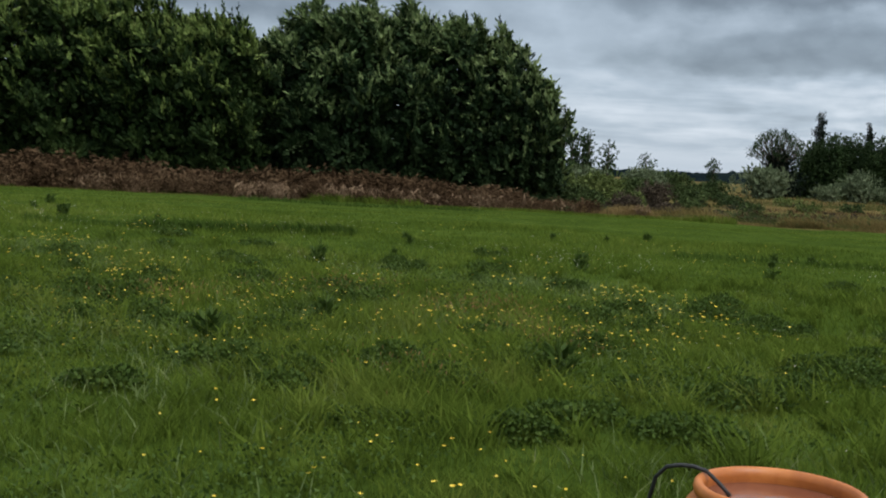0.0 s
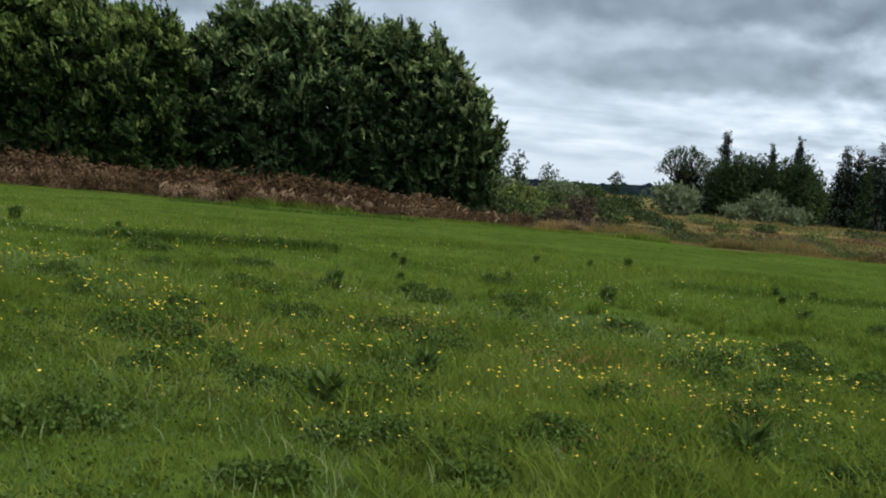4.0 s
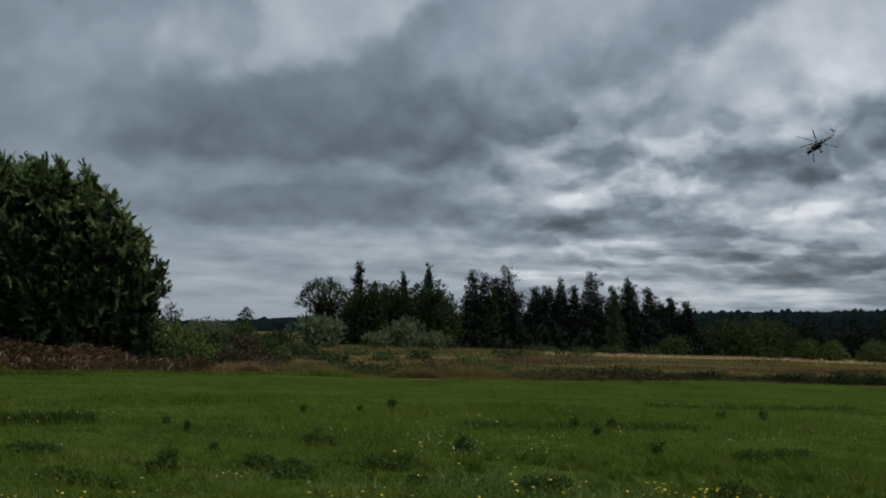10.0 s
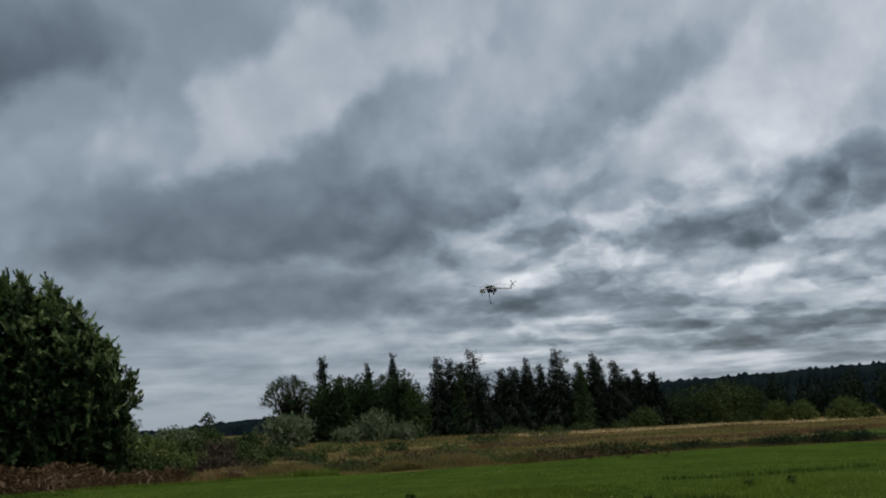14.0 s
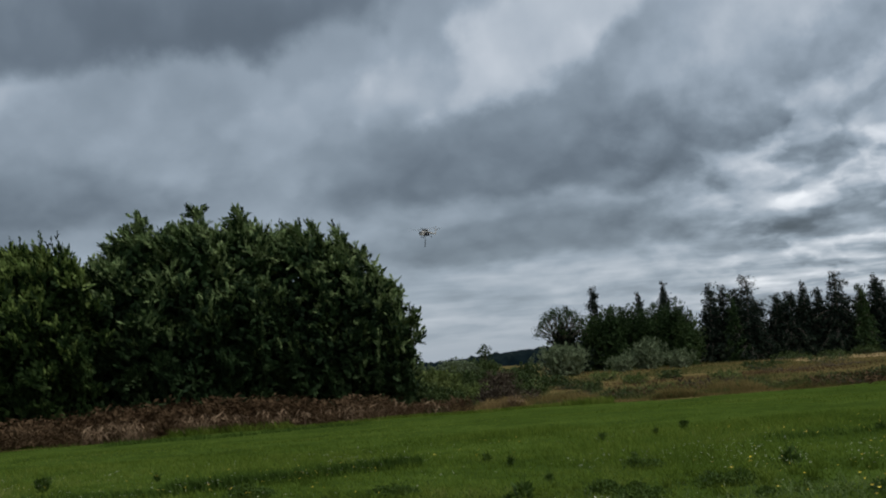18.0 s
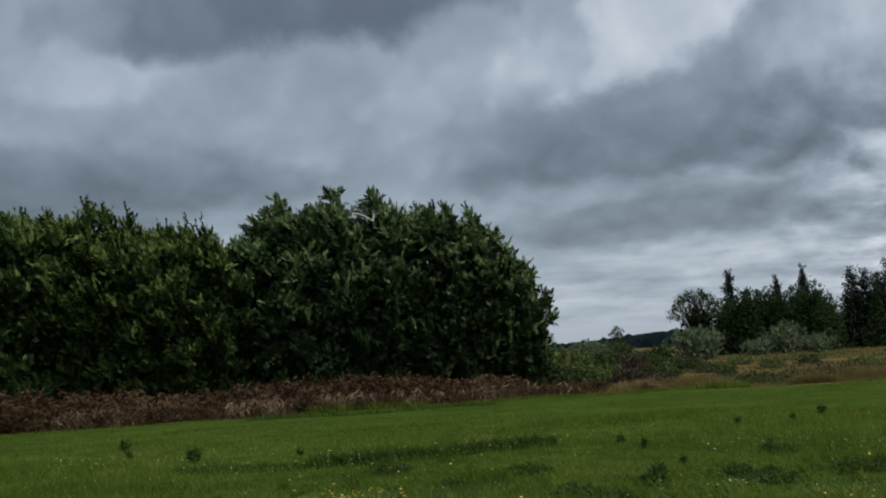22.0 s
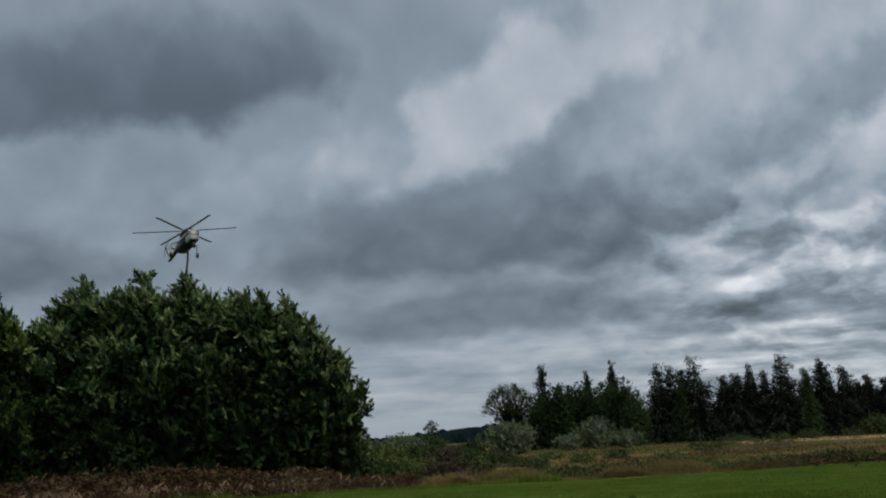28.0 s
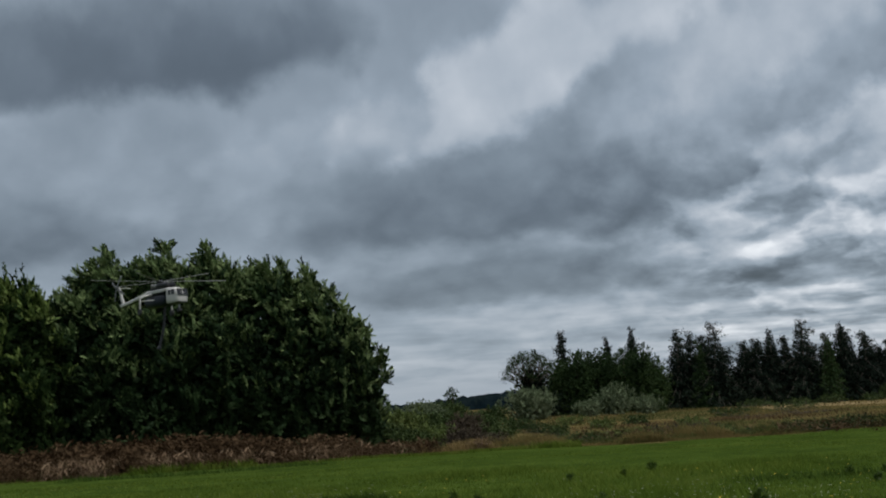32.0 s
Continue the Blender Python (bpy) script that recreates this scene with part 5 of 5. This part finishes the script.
    # willows and scrub between grove and wood
    for k, (x, y, h, w) in enumerate([(-0.4, 118, 3.9, 2.7), (8.2, 125, 3.3, 2.6), (11.4, 124, 2.1, 1.9), (5.4, 122, 1.9, 1.7)]):
        shrub("willow_bush", x, y, h, w, 720 + k, WILLOW, "pale grey-green willow bush blown by the wind", "willow scrub", 0.26, 30, 12, 8, 0.2, 0.8)
    for k, (x, y, h, w) in enumerate([(-8.8, 76, 2.6, 2.0), (-6.6, 79, 2.3, 1.9), (-3.2, 82, 1.4, 1.7), (-11.5, 84, 3.0, 2.4), (-1.2, 88, 1.1, 1.6), (-5.0, 94, 1.7, 2.0), (2.6, 95, 0.9, 1.8), (-9.6, 100, 3.0, 2.6), (-2.0, 71, 0.8, 1.1), (-5.8, 69, 1.4, 1.7), (1.4, 76, 0.6, 1.3), (-14, 92, 3.2, 2.6), (4.6, 84, 0.7, 1.5), (-8.0, 67, 1.5, 1.5), (7.4, 90, 0.7, 1.6), (10.5, 82, 0.5, 1.5), (15.5, 96, 1.0, 2.4), (22, 104, 0.9, 2.8), (-4.4, 63.5, 1.0, 1.3), (-6.3, 62.0, 1.1, 1.2), (-7.9, 105, 2.8, 2.4), (-11.0, 74, 2.3, 1.6), (-3.9, 101, 2.0, 2.2)]):
        shrub("scrub_bush", x, y, h * 0.9, w, 740 + k, WILLOW if k in (3, 7) else (SHRUB, HEDGE_LEAF, HEDGE_LEAF)[k % 3], "olive green scrub bush beyond the field edge", "green scrub", 0.16, 75, 16, 7, 0.34, 0.2)
    for k, (x, y, h, w) in enumerate([(-24.1, 145, 7.0, 1.0), (-25.6, 145, 6.3, 0.8), (-21.9, 148, 5.6, 1.5), (-33, 250, 6.6, 2.2)]):
        broadleaf("column_tree", x, y, h, w, w, 790 + k, FAR_LEAF, "narrow dark tree beyond the scrub", group="narrow trees", lobes=22, per=34, leaf=0.24, k=7, inner=400, lobe=0.11, rise=0.5, leaf_w=0.34)
    shrub("bramble_bush", -3.7, 57.9, 1.2, 0.9, 760, BROWN_SHRUB, "dark bare bramble bush at the field corner", "", 0.12, 160, 14)
    shrub("withered_bush", -2.8, 56.9, 0.6, 0.6, 761, STRAW, "low pale withered bush beside the bramble", "", 0.12, 70)
    # lone flat-topped tree and two spires on the skyline
    broadleaf("flat_topped_tree", -14.0, 200, 4.9, 1.5, 1.3, 770, FAR_LEAF, "small flat-topped tree on the skyline", lobes=16, per=60, leaf=0.2, low=0.66, inner=400, lobe=0.11, rise=0.1)
    # leaning half-dead tree in the hedgerow
    dead = tagged(new("leaning_tree"), "half-dead tree leaning before the distant wood", "tree")
    dead.location = (80.2, 134, 0.1)
    bm = bmesh.new()
    tube(bm, [(0, 0, -0.1), (-2.4, 0.1, 1.4), (-5.0, 0, 3.1), (-7.0, 0, 4.5), (-8.6, 0, 5.5)], [0.16, 0.13, 0.10, 0.07, 0.03], 6)
    part("trunk", bm, BARK, dead)
    u = rng.uniform(0.4, 1.05, 260)[:, None]
    C = np.array([-8.6, 0, 5.5]) * u + rng.normal(0, 0.28, (260, 3))
    tufts("crown", rng, C, unit(rng.normal(0, 1, C.shape) + np.array([-0.5, 0, 0.6])), WILLOW, dead, 6, 0.2, 0.34, 0.2)


make_far_trees()


def make_hill(name, az0, az1, dist, profile, seed, label):
    """A far wooded ridge with a ragged crest of treetops."""
    rng = np.random.default_rng(seed)
    n = 420
    az = np.radians(np.linspace(az0, az1, n))
    crest = np.interp(np.degrees(az), *zip(*profile))
    V = []
    for u, back in ((0.0, 0), (0.35, 40), (0.7, 90), (0.97, 140)):
        z = dist * np.tan(np.radians(crest)) * u + (rng.uniform(-4, 4, n) if 0 < u < 0.9 else 0)
        V.append(np.stack([np.sin(az) * (dist + back), np.cos(az) * (dist + back), z - (3 if u == 0 else 0)], 1))
    z = dist * np.tan(np.radians(crest)) + rng.uniform(0, 1, n) ** 3 * 3.0
    V.append(np.stack([np.sin(az) * (dist + 145), np.cos(az) * (dist + 145), z], 1))
    V.append(np.stack([np.sin(az) * (dist + 300), np.cos(az) * (dist + 300), np.full(n, -5.0)], 1))
    v = np.concatenate(V)
    q = [(r * n + i, r * n + i + 1, (r + 1) * n + i + 1, (r + 1) * n + i) for r in range(len(V) - 1) for i in range(n - 1)]
    return tagged(obj(name, mesh_arrays(name, v, q), HILL), label, "hill", kind="structure")


make_hill("backdrop_hill", 10, 60, 760, [(8, 0.95), (17.8, 1.88), (24.7, 2.15), (31.3, 2.45), (38, 2.7), (60, 2.8)], 3, "long dark wooded ridge on the horizon")
make_hill("backdrop_ridge", -70, 14, 1100, [(-70, 0.9), (-30, 0.8), (-10, 0.35), (-6, 0.45), (-2, 0.8), (4, 0.9), (14, 0.8)], 4, "low dark wooded skyline")


# ---- tub of water with its hose ----
def make_tub(x, y):
    z = float(ground_z(np.array([x]), np.array([y]))[0])
    tub = tagged(new("water_tub"), "round orange plastic tub filled with muddy water", "tub")
    tub.location = (x, y, z)
    bm = bmesh.new()
    prof = [(0.0, 0.0), (0.27, 0.0), (0.29, 0.02), (0.335, 0.18), (0.342, 0.30), (0.335, 0.38), (0.312, 0.412), (0.290, 0.424), (0.286, 0.434), (0.297, 0.44), (0.301, 0.455), (0.296, 0.475), (0.284, 0.482), (0.270, 0.476), (0.262, 0.45), (0.280, 0.38), (0.30, 0.2), (0.25, 0.03), (0.0, 0.03)]
    n = 56
    rings = [[bm.verts.new((r * math.cos(2 * math.pi * k / n), r * math.sin(2 * math.pi * k / n), h)) for k in range(n)] if r else [bm.verts.new((0, 0, h))] for r, h in prof]
    for a, b in zip(rings, rings[1:]):
        for k in range(n):
            k2 = (k + 1) % n
            if len(a) == 1:
                bm.faces.new((a[0], b[k2], b[k]))
            elif len(b) == 1:
                bm.faces.new((a[k], a[k2], b[0]))
            else:
                bm.faces.new((a[k], a[k2], b[k2], b[k]))
    bmesh.ops.recalc_face_normals(bm, faces=bm.faces[:])
    part("shell", bm, ORANGE, tub, soft=True)
    bm = bmesh.new()
    bmesh.ops.create_circle(bm, cap_ends=True, segments=48, radius=0.268)
    bmesh.ops.translate(bm, verts=bm.verts[:], vec=(0, 0, 0.425))
    part("water", bm, MUDDY_WATER, tub, "reddish muddy water surface")
    for s in (-1, 1):
        bm = bmesh.new()
        tube(bm, [(s * 0.31, -0.07, 0.33), (s * 0.36, -0.05, 0.325), (s * 0.368, 0, 0.32), (s * 0.36, 0.05, 0.325), (s * 0.31, 0.07, 0.33)], [0.012] * 5, 8)
        part("handle", bm, ORANGE, tub)
    hose = tagged(new("garden_hose"), "black rubber hose hung over the rim of the tub", "hose")
    hose.location = (x, y, z)
    bm = bmesh.new()
    pts = [(-0.17, 0.0, 0.427), (-0.215, 0.03, 0.460), (-0.262, 0.06, 0.489), (-0.31, 0.075, 0.496), (-0.36, 0.085, 0.493), (-0.41, 0.095, 0.478), (-0.45, 0.11, 0.43), (-0.48, 0.13, 0.30), (-0.55, 0.22, 0.04), (-1.0, 0.6, 0.012)]
    tube(bm, pts, [0.008] * len(pts), 8)
    part("hose_tube", bm, BLACK_RUBBER, hose, soft=True)


make_tub(6.53, 2.30)


# ---- model helicopter ----
S = 2.4 / 21.95


def loft(sections, sides=16, power=4.0):
    """A rounded body through sections: x, centre y, centre z, half width, half height."""
    bm = bmesh.new()
    rings = []
    for x, cy, cz, hw, hh in sections:
        ring = []
        for k in range(sides):
            a = 2 * math.pi * k / sides
            c, s = math.cos(a), math.sin(a)
            f = (abs(c) ** power + abs(s) ** power) ** (-1 / power)
            ring.append(bm.verts.new((x * S, (cy + hw * c * f) * S, (cz + hh * s * f) * S)))
        rings.append(ring)
    for a, b in zip(rings, rings[1:]):
        for k in range(sides):
            bm.faces.new((a[k], a[(k + 1) % sides], b[(k + 1) % sides], b[k]))
    bm.faces.new(rings[0][::-1])
    bm.faces.new(rings[-1])
    bmesh.ops.recalc_face_normals(bm, faces=bm.faces[:])
    return bm


def sc(pts):
    return [(a * S, b * S, c * S) for a, b, c in pts]


def blade_mesh(root, tip, chord, thick):
    bm = bmesh.new()
    rings = []
    for u, c in ((0, 0.45), (0.12, 1), (0.97, 1), (1, 0.7)):
        r = root + (tip - root) * u
        z = -0.35 * u * u
        rings.append([bm.verts.new((r * S, y * chord * c * S, (z + h * thick) * S)) for y, h in ((-0.5, 0), (-0.25, 0.5), (0.2, 0.35), (0.5, 0), (0.2, -0.2), (-0.25, -0.3))])
    for a, b in zip(rings, rings[1:]):
        for k in range(6):
            bm.faces.new((a[k], a[(k + 1) % 6], b[(k + 1) % 6], b[k]))
    bm.faces.new(rings[0][::-1])
    bm.faces.new(rings[-1])
    return bm


def pane(corners, parent, label=""):
    """A slightly proud window pane."""
    bm = bmesh.new()
    v = [Vector(c) * S for c in corners]
    nrm = (v[1] - v[0]).cross(v[2] - v[0]).normalized() * 0.004
    lo, hi = [bm.verts.new(c - nrm) for c in v], [bm.verts.new(c + nrm) for c in v]
    bm.faces.new(hi)
    bm.faces.new(lo[::-1])
    for k in range(len(v)):
        bm.faces.new((lo[k], lo[(k + 1) % len(v)], hi[(k + 1) % len(v)], hi[k]))
    return part("window", bm, TINTED, parent, label)


def make_helicopter():
    heli = tagged(new("model_helicopter"), "cream six-bladed flying-crane model helicopter with a hanging hose", "helicopter")
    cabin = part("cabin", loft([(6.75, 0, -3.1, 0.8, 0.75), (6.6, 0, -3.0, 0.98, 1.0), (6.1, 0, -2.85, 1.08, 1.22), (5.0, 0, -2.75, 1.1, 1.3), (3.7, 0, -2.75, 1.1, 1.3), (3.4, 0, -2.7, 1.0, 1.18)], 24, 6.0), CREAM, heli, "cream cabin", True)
    pane([(6.86, -0.92, -2.85), (6.86, -0.06, -2.85), (6.52, -0.06, -1.75), (6.52, -0.92, -1.75)], cabin)
    pane([(6.86, 0.06, -2.85), (6.86, 0.92, -2.85), (6.52, 0.92, -1.75), (6.52, 0.06, -1.75)], cabin)
    for s in (-1, 1):
        pane([(6.1, s * 1.10, -2.6), (5.2, s * 1.12, -2.6), (5.2, s * 1.12, -1.8), (6.0, s * 1.09, -1.8)], cabin)
        pane([(4.9, s * 1.12, -2.6), (4.2, s * 1.12, -2.6), (4.2, s * 1.12, -1.8), (4.9, s * 1.12, -1.8)], cabin)
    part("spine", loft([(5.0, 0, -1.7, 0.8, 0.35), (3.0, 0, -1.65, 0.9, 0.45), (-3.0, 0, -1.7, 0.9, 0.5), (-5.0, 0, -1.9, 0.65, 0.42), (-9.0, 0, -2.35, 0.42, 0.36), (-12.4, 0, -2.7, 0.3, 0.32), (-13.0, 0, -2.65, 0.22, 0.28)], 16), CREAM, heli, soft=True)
    part("tail_fin", loft([(-11.8, 0, -2.62, 0.2, 0.34), (-12.5, 0, -2.0, 0.2, 0.75), (-13.0, 0, -1.0, 0.17, 0.8), (-13.4, 0, -0.1, 0.14, 0.7), (-13.7, 0, 0.45, 0.1, 0.3)], 12, 2.5), CREAM, heli, soft=True)
    part("stabiliser", loft([(-14.2, 1.1, 0.5, 1.1, 0.07), (-13.8, 1.15, 0.52, 1.2, 0.1), (-13.3, 1.1, 0.5, 1.1, 0.05)], 12, 3), CREAM, heli)
    part("water_tank", loft([(2.5, 0, -3.0, 0.9, 0.5), (2.0, 0, -3.2, 1.2, 0.95), (-2.8, 0, -3.2, 1.2, 0.95), (-3.6, 0, -2.9, 0.9, 0.5)], 16), NAVY_PAINT, heli, "dark navy belly tank", True)
    for s in (-1, 1):
        e = part("engine", loft([(3.4, s * 0.55, -0.75, 0.3, 0.3), (3.1, s * 0.55, -0.75, 0.42, 0.42), (1.0, s * 0.55, -0.7, 0.45, 0.45), (0.2, s * 0.7, -0.7, 0.35, 0.35)], 14, 2), DARK_PAINT, heli, "dark turbine housing", True)
        bm = bmesh.new()
        tube(bm, sc([(0.3, s * 0.75, -0.7), (-0.2, s * 1.0, -0.68), (-0.6, s * 1.35, -0.65)]), [0.3 * S, 0.3 * S, 0.28 * S], 12)
        part("exhaust", bm, METAL, e)
        leg = bmesh.new()
        tube(leg, sc([(-1.2, s * 0.9, -2.0), (-1.4, s * 2.2, -2.25), (-1.5, s * 2.9, -2.6)]), [0.24 * S, 0.2 * S, 0.17 * S], 8)
        tube(leg, sc([(-1.5, s * 2.9, -2.5), (-1.5, s * 2.95, -4.9)]), [0.16 * S, 0.13 * S], 8)
        tube(leg, sc([(0.2, s * 1.0, -3.0), (-1.5, s * 2.9, -3.1)]), [0.09 * S, 0.09 * S], 6)
        leg_ob = part("landing_leg", leg, CREAM, heli)
        w = bmesh.new()
        tube(w, sc([(-1.5, s * 2.95 - 0.22, -4.9), (-1.5, s * 2.95 - 0.15, -4.9), (-1.5, s * 2.95 + 0.15, -4.9), (-1.5, s * 2.95 + 0.22, -4.9)]), [0.42 * S, 0.55 * S, 0.55 * S, 0.42 * S], 16)
        part("wheel", w, BLACK_RUBBER, leg_ob)
    nose = bmesh.new()
    tube(nose, sc([(5.6, 0, -4.2), (5.7, 0, -5.1)]), [0.12 * S, 0.1 * S], 8)
    nose_ob = part("nose_leg", nose, METAL, heli)
    w = bmesh.new()
    tube(w, sc([(5.7, -0.3, -5.1), (5.7, -0.2, -5.1), (5.7, 0.2, -5.1), (5.7, 0.3, -5.1)]), [0.28 * S, 0.38 * S, 0.38 * S, 0.28 * S], 14)
    part("wheel", w, BLACK_RUBBER, nose_ob)
    part("gearbox", loft([(1.1, 0, -0.9, 0.5, 0.4), (0.7, 0, -0.75, 0.75, 0.6), (-1.0, 0, -0.75, 0.75, 0.6), (-2.6, 0, -0.95, 0.4, 0.3)], 14, 3), DARK_PAINT, heli, soft=True)
    mast = bmesh.new()
    tube(mast, sc([(0, 0, -0.9), (0, 0, -0.1)]), [0.22 * S, 0.18 * S], 10)
    part("mast", mast, METAL, heli)
    hose = bmesh.new()
    tube(hose, sc([(1.2, 0, -4.0), (1.2, 0, -5.2), (1.15, -0.1, -6.9), (1.0, -0.35, -8.8), (0.8, -0.75, -10.5)]), [0.22 * S] * 5, 10)
    hose_ob = part("snorkel_hose", hose, BLACK_RUBBER, heli, "thick dark hose hanging below the belly")
    nozzle = bmesh.new()
    tube(nozzle, sc([(0.8, -0.75, -10.5), (0.75, -0.86, -10.8), (0.7, -0.98, -11.1)]), [0.24 * S, 0.36 * S, 0.34 * S], 10)
    part("strainer", nozzle, DARK_PAINT, hose_ob)
    hub = bmesh.new()
    tube(hub, sc([(0, 0, -0.25), (0, 0, -0.12), (0, 0, 0.15), (0, 0, 0.32)]), [0.3 * S, 0.62 * S, 0.6 * S, 0.25 * S], 16)
    rotor = part("main_rotor", hub, DARK_PAINT, heli, "dark six-bladed main rotor")
    for k in range(6):
        b = part("blade", blade_mesh(0.55, 10.97, 0.62, 0.14), BLADE_GREY, rotor)
        b.matrix_basis = pose(0, 0, 0, 0, -3, 60 * k)
    hub = bmesh.new()
    tube(hub, sc([(0, 0.05, 0), (0, -0.35, 0)]), [0.2 * S, 0.16 * S], 10)
    tail = part("tail_rotor", hub, DARK_PAINT, heli, "small four-bladed tail rotor")
    for k in range(4):
        b = part("blade", blade_mesh(0.15, 2.4, 0.4, 0.1), BLADE_GREY, tail)
        b.matrix_basis = pose(0, -0.3 * S, 0, 0, 90 * k, 0) @ pose(0, 0, 0, 90, 0, 0)
    # underside shade put into the colour: down-facing skin of spine and cabin goes dark
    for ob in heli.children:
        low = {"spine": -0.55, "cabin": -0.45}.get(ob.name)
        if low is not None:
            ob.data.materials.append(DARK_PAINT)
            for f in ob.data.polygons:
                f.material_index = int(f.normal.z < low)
    return heli, rotor, tail


helicopter, main_rotor, tail_rotor = make_helicopter()

# seconds, place of the rotor hub, heading of the nose, nose up, bank (degrees)
FLIGHT = [
    (0.0, 26.70, 21.47, 22.91, 65, -2, 0),
    (6.5, 26.84, 47.47, 18.91, 91, -6, 10),
    (9.7, 26.94, 61.47, 12.91, 105, -12, 25),
    (10.0, 27.24, 63.61, 12.93, 105, -14, 20),
    (10.5, 27.00, 67.19, 12.60, 111, -11, 16),
    (11.0, 26.27, 70.56, 12.29, 117, -9, 10),
    (11.5, 25.01, 72.89, 11.79, 127, -7, 5),
    (12.0, 22.91, 74.73, 11.35, 141, -6, 2),
    (12.5, 20.60, 75.34, 10.77, 154, -5, 2),
    (13.0, 18.10, 75.83, 10.61, 165, -2, 0),
    (13.5, 15.76, 77.18, 10.43, 168, -2, 0),
    (14.0, 13.40, 79.47, 10.62, 170, -2, 0),
    (14.5, 10.84, 81.70, 10.89, 172, -2, 0),
    (16.5, -0.59, 90.50, 12.31, 205, -2, 0),
    (17.0, -3.95, 90.18, 12.11, 222, -2, 0),
    (17.5, -6.65, 86.76, 11.87, 233, -3, 0),
    (18.0, -9.19, 81.32, 11.39, 246, -2, 0),
    (18.6, -10.75, 70.91, 10.41, 250, 0, 0),
    (19.0, -11.41, 64.65, 9.73, 250, 0, 0),
    (19.5, -11.96, 58.37, 8.95, 248, 0, 0),
    (20.2, -12.40, 52.05, 8.16, 248, 0, 0),
    (20.8, -13.09, 49.77, 7.83, 250, 0, 0),
    (21.4, -13.79, 48.52, 7.93, 252, 0, 0),
    (22.0, -14.14, 48.45, 8.17, 258, 2, 0),
    (22.8, -14.63, 48.38, 8.71, 272, 3, 0),
    (23.4, -14.28, 48.56, 9.20, 288, 3, 0),
    (23.7, -13.58, 47.79, 9.45, 294, 4, 0),
    (24.2, -11.78, 43.75, 9.31, 299, 5, 0),
    (25.0, -9.96, 40.28, 9.77, 302, 8, 0),
    (25.5, -9.25, 38.43, 9.81, 302, 9, 0),
    (27.5, -7.68, 28.54, 7.17, 302, 9, 0),
    (28.0, -7.51, 26.98, 6.71, 302, 8, 0),
    (28.6, -7.57, 25.48, 6.21, 304, 8, 0),
    (29.0, -7.45, 23.86, 5.72, 303, 6, 0),
    (29.6, -7.38, 22.03, 5.07, 301, 4, 0),
    (30.2, -7.57, 21.23, 4.88, 302, 2, 0),
    (30.7, -7.49, 20.78, 4.66, 305, 2, 0),
    (31.0, -7.35, 20.55, 4.51, 306, 3, 0),
    (31.5, -6.96, 20.35, 4.32, 310, 2, 0),
    (32.0, -6.55, 20.58, 4.05, 318, 0, 0),
]


def motions():
    walk(helicopter, [(t, pose(x, y, z, bank, -up, head)) for t, x, y, z, head, up, bank in FLIGHT])
    spins = [(k / 30, k) for k in range(961)]
    walk(main_rotor, [(t, pose(0, 0, 0, 0, 0, 12 + 37 * k)) for t, k in spins])
    walk(tail_rotor, [(t, pose(-13.7 * S, -0.2 * S, 0.4 * S, 0, 53 * k, 0)) for t, k in spins])


motions()
